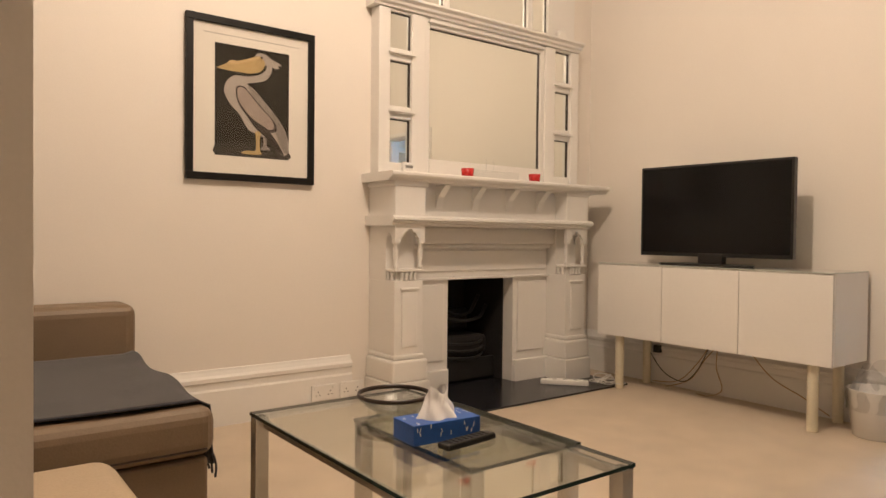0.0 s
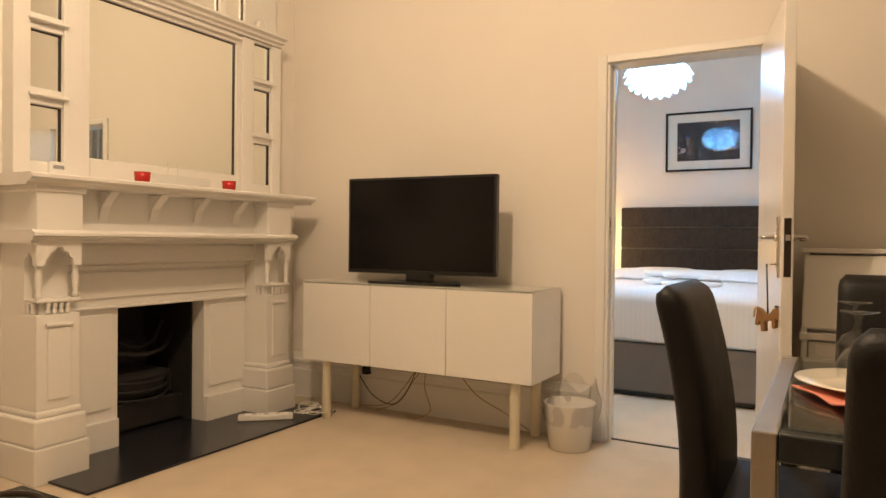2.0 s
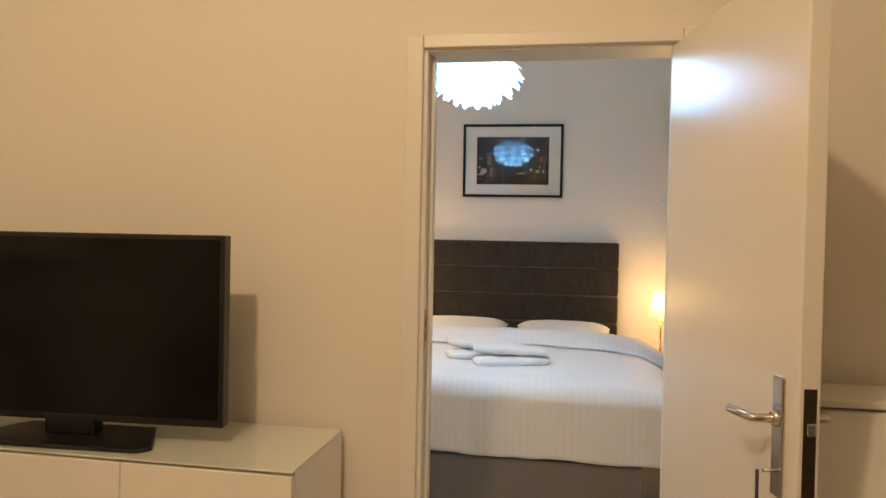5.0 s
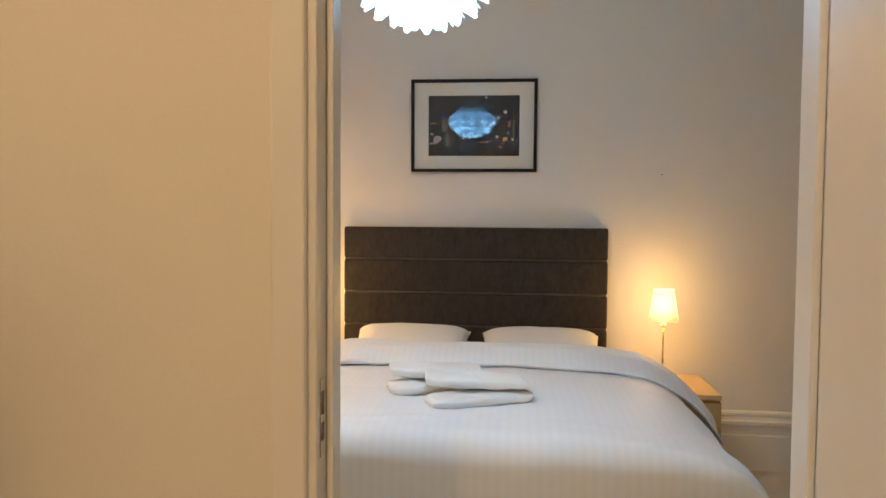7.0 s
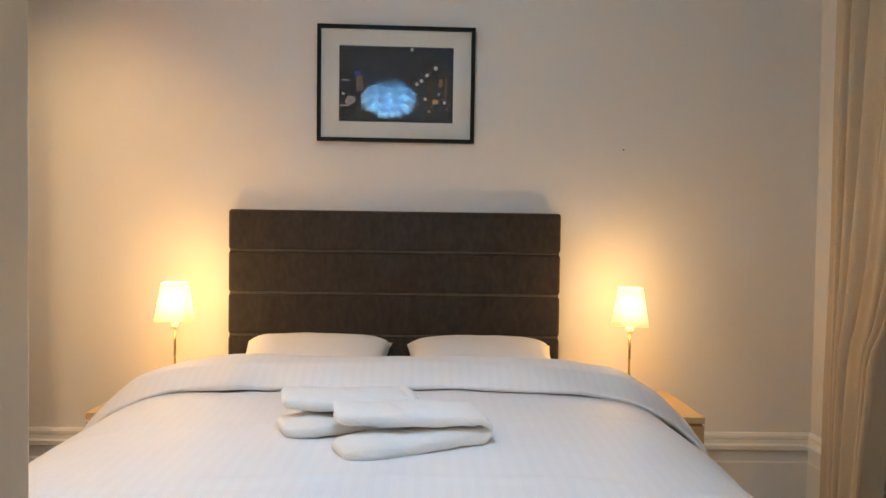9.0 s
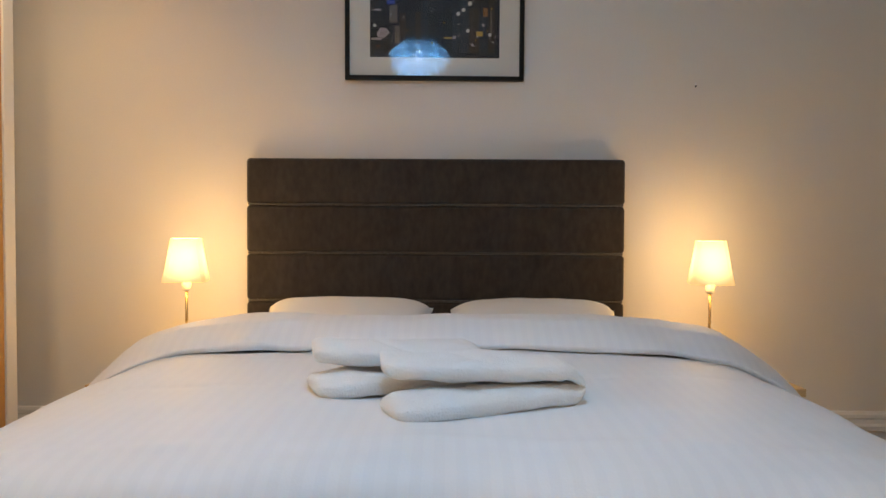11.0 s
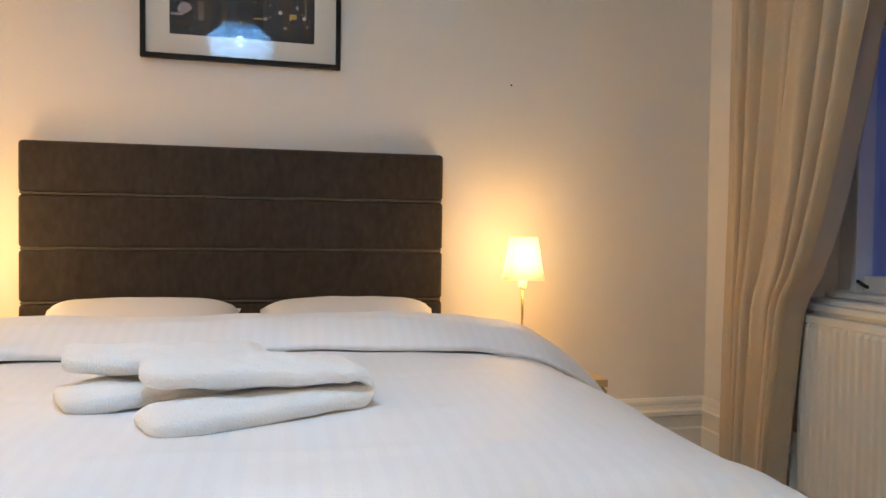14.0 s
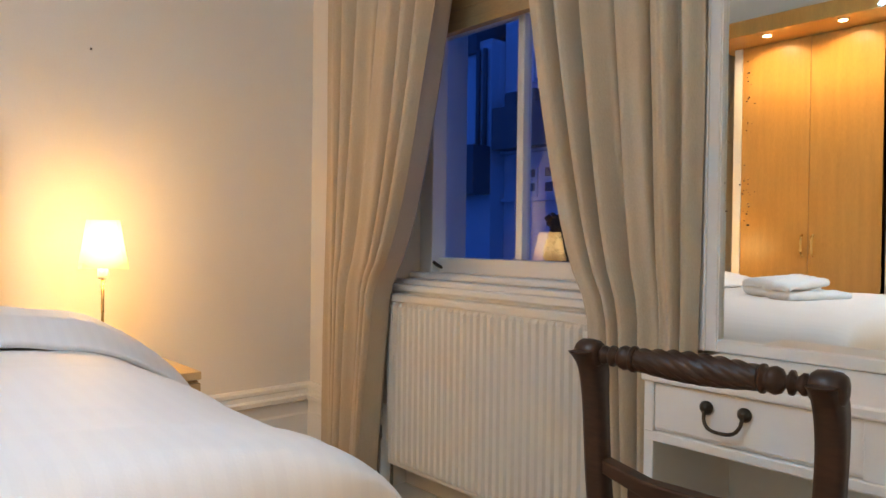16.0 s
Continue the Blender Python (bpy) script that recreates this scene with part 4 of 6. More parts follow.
def duvet():
    d = thing("duvet", (5.5, BC, 0.36), "white striped cotton duvet drawn over the bed", "duvet")
    x_head, x_foot = 6.22, BF - 0.03
    drop_foot = 0.30

    def fn(u, v):
        a = u * 2 - 1
        L = x_head - x_foot
        ll = v * (L + drop_foot)
        yy, dz = across(abs(a), SIDE_Y, SIDE_Z)
        flatl, r2 = L - 0.10, 0.09
        if ll < flatl:
            xx, dx = ll, 0.0
        else:
            q = ll - flatl
            ang = min(q / r2, 1.57)
            xx, dx = flatl + r2 * math.sin(ang), r2 * (1 - math.cos(ang))
            if q / r2 > 1.57:
                e = q - 1.57 * r2
                xx, dx = xx - e * 0.03, dx + e
        sg = 1 if a > 0 else -1
        yy *= 0.950 if sg > 0 else 1.0
        X, Y = x_head - xx, BC + yy * sg
        z = duvet_height(X, Y) - max(dz, dx, 0) - 0.35 * min(dz, dx)
        hang = min(1, (dz + dx) / 0.25)
        Y += 0.020 * hang * noise.noise((X * 5, a * 2, 2.0)) * sg
        X -= 0.014 * hang * noise.noise((Y * 5, 3.0, 1.0)) + 0.006 * hang * noise.noise((Y * 13, z * 3, 5.0))
        z += 0.010 * hang * noise.noise((X * 4, Y * 4, 8.0))
        # pressed lines and soft creases
        z += 0.005 * math.exp(-((X - 5.02 - 0.05 * math.sin(Y * 2)) / 0.02) ** 2) - 0.004 * math.exp(-((X - 5.52 + 0.1 * (Y - BC)) / 0.015) ** 2)
        z += 0.004 * math.exp(-((X - 5.22 - 0.35 * (Y - 0.5)) / 0.016) ** 2) * max(0.0, 1 - abs(Y - 0.42) / 0.3)
        z += 0.0025 * noise.noise((X * 16, Y * 7, 2.5)) * (0.4 + 0.6 * hang)
        return Vector((X - 5.5, Y - BC, z - 0.36))
    part("cover", sheet(bm_new(), 120, 104, fn, 0.010), DUVET, d)

    # turned-down end by the pillows: a broad flap with a raised back, hanging over both sides
    def fold(u, v):
        a = u * 2 - 1
        sg = 1 if a > 0 else -1
        yy, dz = across(abs(a), FLAP_Y, FLAP_Z)
        yy *= 0.932 if sg > 0 else 1.0
        rub = 0.5 * noise.noise((a * 3.0, 0, 5)) + 0.35 * noise.noise((a * 9.0, 1, 5))
        gather = math.exp(-((a - 0.47) / 0.045) ** 2)
        outer = abs(a) ** 4
        # section from the hem over the raised back and down behind, then back below
        sx = np.interp(v, (0, 0.06, 0.20, 0.36, 0.50, 0.62, 0.74, 0.86, 1.0), (5.855, 5.845, 5.89, 5.96, 6.04, 6.15, 6.24, 6.10, 5.875))
        sz = np.interp(v, (0, 0.06, 0.20, 0.36, 0.50, 0.62, 0.74, 0.86, 1.0), (0.004, 0.016, 0.045, 0.076, 0.086, 0.070, 0.010, -0.004, 0.000))
        X = float(sx) + 0.030 * rub * (1 - v) - 0.035 * gather * (1 - v) + 0.06 * outer * (v < 0.5) * (1 - v)
        z = duvet_height(min(X, 6.2), BC + yy * sg) - dz + float(sz) * (1 - 0.25 * outer)
        z += 0.006 * noise.noise((a * 6, X * 6, 3)) * (1 if v < 0.8 else 0.2) + 0.010 * abs(a) ** 2 * noise.noise((a * 14, X * 4, 6)) + 0.016 * gather * math.exp(-((v - 0.10) / 0.09) ** 2)
        return Vector((X - 5.5, sg * yy + 0.012 * outer * noise.noise((X * 9, z * 9, 1)), z - 0.36))
    part("turned_down_edge", sheet(bm_new(), 120, 36, fold), DUVET, d)
    return d


def striped(name):
    m = mat(name, (0.80, 0.80, 0.80), 0.7, vary=0.02, scale=3, fine=240, bump=0.08, spec=0.3, sheen=0.15)
    nt = m.node_tree
    b = nt.nodes["Principled BSDF"]
    co = nt.nodes.new("ShaderNodeTexCoord")
    wv = nt.nodes.new("ShaderNodeTexWave")
    wv.wave_type, wv.bands_direction, wv.wave_profile = "BANDS", "Y", "SIN"
    wv.inputs["Scale"].default_value = 9.5
    wv.inputs["Distortion"].default_value = 0.3
    nt.links.new(co.outputs["Object"], wv.inputs["Vector"])
    rr = nt.nodes.new("ShaderNodeMapRange")
    rr.inputs["From Min"].default_value, rr.inputs["From Max"].default_value = 0.42, 0.58
    rr.inputs["To Min"].default_value, rr.inputs["To Max"].default_value = 0.52, 0.68
    nt.links.new(wv.outputs["Fac"], rr.inputs["Value"])
    nt.links.new(rr.outputs[0], b.inputs["Roughness"])
    mixes = [n for n in nt.nodes if n.bl_idname == "ShaderNodeMix"]
    mr = nt.nodes.new("ShaderNodeMapRange")
    mr.inputs["From Min"].default_value, mr.inputs["From Max"].default_value = 0.42, 0.58
    mr.inputs["To Min"].default_value, mr.inputs["To Max"].default_value = 0.3, 0.85
    nt.links.new(wv.outputs["Fac"], mr.inputs["Value"])
    nt.links.new(mr.outputs[0], mixes[0].inputs["Factor"])
    mixes[0].inputs[6].default_value, mixes[0].inputs[7].default_value = (0.785, 0.785, 0.79, 1), (0.82, 0.82, 0.82, 1)
    return m


DUVET = striped("white satin stripe cotton")
duvet()


def pillow(y, tilt):
    p = thing("pillow", (6.50, y, 0.588), "white cotton pillow standing against the headboard", "pillow", group="pillows on the bed")
    b = bm_new()

    def fn(s):
        def g(u, v):
            a, c = 2 * u - 1, 2 * v - 1
            e = max(0, (1 - abs(a) ** 5.0)) ** 0.6 * max(0, (1 - abs(c) ** 3.0)) ** 0.5
            w = 0.325 * (0.93 + 0.05 * c * c + 0.02 * c)
            x = 0.205 * c * (1 - 0.05 * a * a)
            z = s * 0.085 * e + 0.005 * noise.noise((a * 3, c * 3, y * 3 + s))
            return Matrix.Rotation(radians(-16 + tilt), 3, "Y") @ Vector((x, w * a, z)) + Vector((0, 0, 0.085 + 0.035))
        return g
    sheet(b, 26, 20, fn(1))
    sheet(b, 26, 20, fn(-1))
    bmesh.ops.remove_doubles(b, verts=b.verts[:], dist=0.002)
    part("cushion", b, PILLOW, p)


pillow(BC + 0.330, 0)
pillow(BC - 0.385, 2)


def towel(pivot, low_turn, up_turn, length, width, seed, label):
    """A long towel doubled back on itself: a lower run, a bend at the pivot and an upper run that lies askew."""
    t = thing("folded_towel", pivot, label, "towel", group="towels on the bed")
    half = 0.0240
    b = bm_new()

    def spine(v):
        """Centre, sideways direction and thickness along the doubled length."""
        if v < 0.44:
            f = v / 0.44
            turn, out, z = radians(low_turn), -length * (1 - f), half
        elif v < 0.56:
            f = (v - 0.44) / 0.12
            turn, out, z = radians(low_turn + (up_turn - low_turn) * f), 0.030 * math.sin(math.pi * f), half + half * (1 - math.cos(math.pi * f))
        else:
            f = (v - 0.56) / 0.44
            turn, out, z = radians(up_turn), -length * 0.97 * f, 3 * half + 0.010 * math.sin(2.6 * f) + 0.012 * f ** 6 - 0.004
        away, side = Vector((math.cos(turn), math.sin(turn), 0)), Vector((-math.sin(turn), math.cos(turn), 0))
        return away * out + Vector((0, 0, z)), side

    def fn(u, v):
        c, side = spine(v)
        th = 2 * math.pi * u
        end = max(0.0, 1 - abs(2 * v - 1) ** 22) ** 0.5
        bend_ = math.exp(-((v - 0.5) / 0.05) ** 2)
        tip = max(0.0, (v - 0.86) / 0.14)
        wide = width / 2 * (0.70 + 0.30 * end) * (1 - 0.42 * tip ** 1.5) * (1 - 0.08 * bend_) * (1 + 0.10 * noise.noise((v * 5, seed, 0)))
        if v < 0.10:
            wide *= 0.78 + 2.2 * v
        high = half * (0.30 + 0.70 * end) * (1 + 0.20 * noise.noise((v * 6, seed, 2)) - 0.30 * bend_)
        cs, sn = math.cos(th), math.sin(th)
        p = c + side * (wide * math.copysign(abs(cs) ** 0.75, cs))
        p.z += high * math.copysign(abs(sn) ** 0.7, sn) + 0.0045 * noise.noise((v * 14, cs * 2.2, seed + 3))
        fold_line = math.exp(-((v - 0.80 - 0.05 * cs) / 0.012) ** 2) + 0.7 * math.exp(-((v - 0.20 + 0.06 * cs) / 0.012) ** 2)
        p.z -= 0.006 * fold_line * max(0.0, sn)
        p += side * (0.010 * noise.noise((v * 7, seed, 6))) + Vector((0, 0, 0.014 * tip * max(0.0, cs)))
        return p
    sheet(b, 34, 120, fn)
    bmesh.ops.remove_doubles(b, verts=b.verts[:], dist=0.0006)
    bmesh.ops.holes_fill(b, edges=b.edges[:], sides=0)
    part("cloth", b, TOWEL, t)


towel((5.380, 0.795, 0.720), -63, -81, 0.368, 0.155, 1.0, "white folded bath towel lying on the duvet")
towel((5.545, 0.970, 0.722), -66, -75, 0.360, 0.175, 6.0, "white folded towel lying behind another on the duvet")


def nightstand(yc):
    n = thing("bedside_table", (6.545, yc, 0), "birch veneer bedside table with two drawers", "bedside table", group="bedside tables")
    part("top", b1(-0.24, 0.235, -0.20, 0.20, 0.508, 0.535, 0.002), BIRCH, n)
    part("carcass", b1(-0.215, 0.235, -0.198, 0.198, 0.03, 0.500), BIRCHD, n)
    # Dark block set in the gap under the top, in place of its shade.
    part("shadow_filler", b1(-0.20, 0.23, -0.19, 0.19, 0.498, 0.509), DARK, n)
    part("plinth", b1(-0.19, 0.23, -0.19, 0.19, 0, 0.03), BIRCHD, n)
    for z0, z1 in ((0.035, 0.262), (0.268, 0.495)):
        part("drawer", b1(-0.236, -0.214, -0.199, 0.199, z0, z1, 0.0015), BIRCHD, n)


nightstand(2.055)
nightstand(-0.015)


SHADE = glow("lit cream lampshade", (1.0, 0.62, 0.24), 3.2, (0.85, 0.78, 0.62))
# Bulb's glow painted into the emission: bright near the bulb, deeper orange outwards.
st = SHADE.node_tree
s_co, s_len, s_map, s_mix = (st.nodes.new(k) for k in ("ShaderNodeTexCoord", "ShaderNodeVectorMath", "ShaderNodeMapRange", "ShaderNodeMix"))
s_sub = st.nodes.new("ShaderNodeVectorMath")
s_sub.operation, s_len.operation = "SUBTRACT", "LENGTH"
s_sub.inputs[1].default_value = (0, 0, 0.425)
s_mix.data_type = "RGBA"
s_mix.inputs[6].default_value, s_mix.inputs[7].default_value = (6.5, 4.4, 1.8, 1), (2.0, 1.02, 0.27, 1)
s_map.inputs["From Min"].default_value, s_map.inputs["From Max"].default_value = 0.06, 0.115
st.links.new(s_co.outputs["Object"], s_sub.inputs[0])
st.links.new(s_sub.outputs["Vector"], s_len.inputs[0])
st.links.new(s_len.outputs["Value"], s_map.inputs["Value"])
st.links.new(s_map.outputs[0], s_mix.inputs["Factor"])
st.links.new(s_mix.outputs[2], st.nodes["Principled BSDF"].inputs["Emission Color"])
st.nodes["Principled BSDF"].inputs["Emission Strength"].default_value = 1.0


def table_lamp(y, turn):
    t = thing("table_lamp", (6.535, y, 0.535), "small table lamp with a lit cream shade and thin metal stem", "lamp", turn, group="bedside lamps")
    part("base", lathe(bm_new(), [(0.055, 0), (0.056, 0.006), (0.050, 0.010), (0.012, 0.014), (0.006, 0.022)], 24), STEEL, t)
    part("stem", tube(bm_new(), [(0, 0, 0.012), (0, 0, 0.35)], 0.005, 10), BRASS, t)
    part("socket", lathe(bm_new(), [(0.012, 0.305), (0.017, 0.312), (0.017, 0.345), (0.012, 0.36)], 14), LACQ, t)
    b = bm_new()
    rings = []
    for half, z in ((0.075, 0.342), (0.075, 0.345), (0.066, 0.395), (0.058, 0.448), (0.050, 0.498), (0.050, 0.501), (0.0485, 0.501), (0.0735, 0.342)):
        c = 0.012
        rings.append([b.verts.new((x, y2, z)) for x, y2 in ((half, -half + c), (half, half - c), (half - c, half), (-half + c, half), (-half, half - c), (-half, -half + c), (-half + c, -half), (half - c, -half))])
    for p, q in zip(rings, rings[1:]):
        for k in range(8):
            b.faces.new((p[k], p[(k + 1) % 8], q[(k + 1) % 8], q[k]))
    s = part("shade", b, SHADE, t, "lit cream fabric shade")
    s.visible_shadow = False
    part("rim", tube(bm_new(), [(0.076, -0.063, 0.343), (0.076, 0.063, 0.343)], 0.0015, 6), BRASS, t)


table_lamp(1.99, 12)
table_lamp(0.03, -14)


# ---- bedroom: pendant of overlapping white petals ----
PETAL = bpy.data.materials.new("white plastic petals")
PETAL.use_nodes = True
pt = PETAL.node_tree
pt.nodes.remove(pt.nodes["Principled BSDF"])
p_dif, p_tra, p_mix = (pt.nodes.new(k) for k in ("ShaderNodeBsdfDiffuse", "ShaderNodeBsdfTranslucent", "ShaderNodeMixShader"))
p_dif.inputs[0].default_value, p_tra.inputs[0].default_value, p_mix.inputs[0].default_value = (0.80, 0.9, 0.95, 1), (0.62, 0.86, 1.0, 1), 0.5
pt.links.new(p_dif.outputs[0], p_mix.inputs[1])
pt.links.new(p_tra.outputs[0], p_mix.inputs[2])
# Emission falls with height and differs per petal, standing in for the bulb's light.
p_em, p_add, p_geo, p_map, p_co, p_sep, p_mul, p_rng = (pt.nodes.new(k) for k in ("ShaderNodeEmission", "ShaderNodeAddShader", "ShaderNodeNewGeometry", "ShaderNodeMapRange", "ShaderNodeTexCoord", "ShaderNodeSeparateXYZ", "ShaderNodeMath", "ShaderNodeMapRange"))
p_em.inputs[0].default_value = (0.30, 0.66, 1.0, 1)
p_mul.operation = "MULTIPLY"
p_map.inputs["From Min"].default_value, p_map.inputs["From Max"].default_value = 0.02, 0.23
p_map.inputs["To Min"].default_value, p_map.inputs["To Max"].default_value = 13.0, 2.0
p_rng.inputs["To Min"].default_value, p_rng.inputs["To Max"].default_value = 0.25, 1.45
pt.links.new(p_co.outputs["Object"], p_sep.inputs[0])
pt.links.new(p_sep.outputs["Z"], p_map.inputs["Value"])
pt.links.new(p_geo.outputs["Random Per Island"], p_rng.inputs["Value"])
pt.links.new(p_map.outputs[0], p_mul.inputs[0])
pt.links.new(p_rng.outputs[0], p_mul.inputs[1])
pt.links.new(p_mul.outputs[0], p_em.inputs[1])
pt.links.new(p_mix.outputs[0], p_add.inputs[0])
pt.links.new(p_em.outputs[0], p_add.inputs[1])
pt.links.new(p_add.outputs[0], pt.nodes["Material Output"].inputs[0])
# Dimmer copy for every second ring paints shade between the petal layers.
PETAL_SHADED = PETAL.copy()
PETAL_SHADED.name = "shaded white plastic petals"
for n in PETAL_SHADED.node_tree.nodes:
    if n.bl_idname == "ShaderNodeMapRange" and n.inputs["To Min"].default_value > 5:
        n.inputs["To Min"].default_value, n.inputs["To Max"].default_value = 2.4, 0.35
BULBG = glow("lit bulb", (0.6, 0.85, 1.0), 6)


def pendant():
    p = thing("pendant_lamp", (4.87, 1.10, 1.982), "lit white pendant lamp of overlapping plastic petals", "lamp")
    rows = ((0.092, 0.004, 9), (0.128, 0.024, 10), (0.176, 0.048, 11), (0.200, 0.078, 11), (0.216, 0.104, 12), (0.222, 0.130, 12), (0.212, 0.160, 11), (0.172, 0.188, 10))
    for row, (rad, zc, count) in enumerate(rows):
        b = bm_new()
        for k in range(count):
            a0 = 2 * math.pi * (k + 0.5 * (row % 2)) / count + 0.05 * math.sin(7.0 * k + row)
            wv = 2.5 * math.pi * rad / count

            def fn(u, v):
                s = (u - 0.5) * wv * (1 - 0.84 * v ** 2.6)
                rr = rad * (0.36 + 0.64 * v)
                zz = zc + 0.058 - 0.036 * v - 0.022 * v ** 2.5 + 0.10 * (u - 0.5) ** 2 * (1 - v)
                return Vector((rr * math.cos(a0) - s * math.sin(a0), rr * math.sin(a0) + s * math.cos(a0), zz))
            sheet(b, 4, 5, fn)
        o = part("petal_ring", b, PETAL_SHADED if row % 2 else PETAL, p)
        o.visible_shadow = False
    part("cord", tube(bm_new(), [(0, 0, 0.33), (0, 0, CZ - 1.965 - 0.05)], 0.004, 8), CABLEW, p)
    part("ceiling_rose", lathe(bm_new(), [(0.05, -0.05), (0.05, -0.01), (0.03, 0)], 20, (0, 0, CZ - 1.965)), LACQ, p)
    bulb = part("bulb", lathe(bm_new(), [(0.002, 0.13), (0.022, 0.14), (0.030, 0.165), (0.022, 0.20), (0.013, 0.23)], 16), BULBG, p)
    bulb.visible_shadow = False


pendant()


# ---- bedroom: window, blind, curtains, radiator ----
def window():
    w = tagged(thing("window_1", ((RX0 + RX1) / 2, -1.12, 0.80), "white painted sash window with a central glazing bar", "window"), kind="structure")
    hw = (RX1 - RX0) / 2
    H = WTOP - 0.80

    def p(n, x0, x1, y0, y1, z0, z1, bev=0.004):
        return part(n, b1(x0, x1, y0, y1, z0, z1, bev), GLOSS, w)
    p("sill", -hw, hw, -0.05, 0.15, 0.0, 0.030, 0.006)
    p("inner_sill", -hw + 0.002, hw - 0.002, -0.02, 0.09, 0.030, 0.055, 0.008)
    p("apron", -hw, hw, 0.10, 0.172, -0.027, 0.0, 0.004)
    p("nosing", -hw, hw, 0.148, 0.190, -0.014, 0.012, 0.006)
    p("stile", -hw, -hw + 0.085, -0.06, 0.03, 0.03, H)
    p("stile", hw - 0.085, hw, -0.06, 0.03, 0.03, H)
    p("jamb_bead", -hw + 0.08, -hw + 0.10, -0.03, 0.05, 0.03, H)
    p("jamb_bead", hw - 0.10, hw - 0.08, -0.03, 0.05, 0.03, H)
    p("bottom_rail", -hw + 0.085, hw - 0.085, -0.04, 0.012, 0.055, 0.115)
    p("meeting_rail", -hw + 0.085, hw - 0.085, -0.04, 0.012, 0.99, 1.03)
    p("head", -hw, hw, -0.06, 0.03, H - 0.06, H)
    p("glazing_bar", 0.012 - 0.016, 0.012 + 0.016, -0.038, 0.008, 0.115, H - 0.06, 0.005)
    g = part("pane", b1(-hw + 0.085, hw - 0.085, -0.022, -0.018, 0.115, H - 0.06), PANEW, w, "clear window glass")
    g.visible_shadow = False
    part("sash_lift", tube(bm_new(), bend([(hw - 0.115, 0.012, 0.075), (hw - 0.115, 0.035, 0.085), (hw - 0.095, 0.040, 0.095), (hw - 0.085, 0.030, 0.070)], 4), 0.007, 8), BRONZE, w, "dark bronze sash fastener")
    return w


window()
bl = thing("roller_blind", ((RX0 + RX1) / 2, -1.06, 1.80), "raised pine slat blind at the window", "blind")
for k in range(22):
    part("slat", b1(-0.51, 0.51, -0.014 - 0.002 * (k % 2), 0.014, 0.006 + k * 0.042, 0.006 + k * 0.042 + 0.0415, 0.003), PINE, bl)
part("bottom_bar", b1(-0.515, 0.515, -0.018, 0.018, -0.03, 0.008, 0.004), PINE, bl)


def curtain(name, top0, top1, mid0, mid1, bot0, bot1, folds, flat, label):
    """Hangs from a pole at the top; the edges sweep from top to middle to hem."""
    c = thing(name, ((bot0 + bot1) / 2, SY + 0.09, 0.01), label, "curtain", group="bedroom curtains")
    cx = (bot0 + bot1) / 2
    zt, zm = 2.95, 0.83

    def edge(z, a, b, d):
        if z > zm:
            f = (z - zm) / (zt - zm)
            return b + (a - b) * f ** 0.62
        f = z / zm
        return d + (b - d) * f

    def fn(u, v):
        z = zt * (1 - v) + 0.01 * v
        e0, e1 = edge(z, top0, mid0, bot0), edge(z, top1, mid1, bot1)
        x = e0 + (e1 - e0) * (u + 0.02 * math.sin(9 * u + 2))
        wide = abs(e1 - e0)
        loose = (1 - u if flat else u) ** 0.8
        amp = (0.26 + 0.74 * loose) * 0.054 + 0.012 * noise.noise((u * 4, z, 3))
        ph = u * folds * 2 * math.pi + 0.9 * noise.noise((u * 3, z * 0.8, 1)) + 0.7 * math.sin(z * 1.4 + 3 * u)
        y = amp * math.sin(ph) + 0.014 * math.sin(2.3 * ph + z)
        x += 0.012 * math.cos(ph)
        return Vector((x - cx, y, z - 0.01))
    part("cloth", sheet(bm_new(), 110, 46, fn), CURTAIN, c)


curtain("curtain", 6.52, 5.57, 6.51, 6.11, 6.52, 6.20, 6.2, False, "long beige curtain swept back at the window")
curtain("curtain", 5.58, 4.862, 5.17, 4.893, 5.12, 4.90, 5.6, True, "long beige curtain swept back at the window")
pole = thing("curtain_pole", (5.72, SY + 0.09, 2.98), "plain wooden curtain pole on brackets", "curtain pole")
part("pole", tube(bm_new(), [(-0.95, 0, 0), (0.95, 0, 0)], 0.014, 12), PINE, pole)
for px in (-0.9, 0.9):
    part("bracket", b1(px - 0.01, px + 0.01, -0.09, 0.0, -0.012, 0.012, 0.003), PINE, pole)


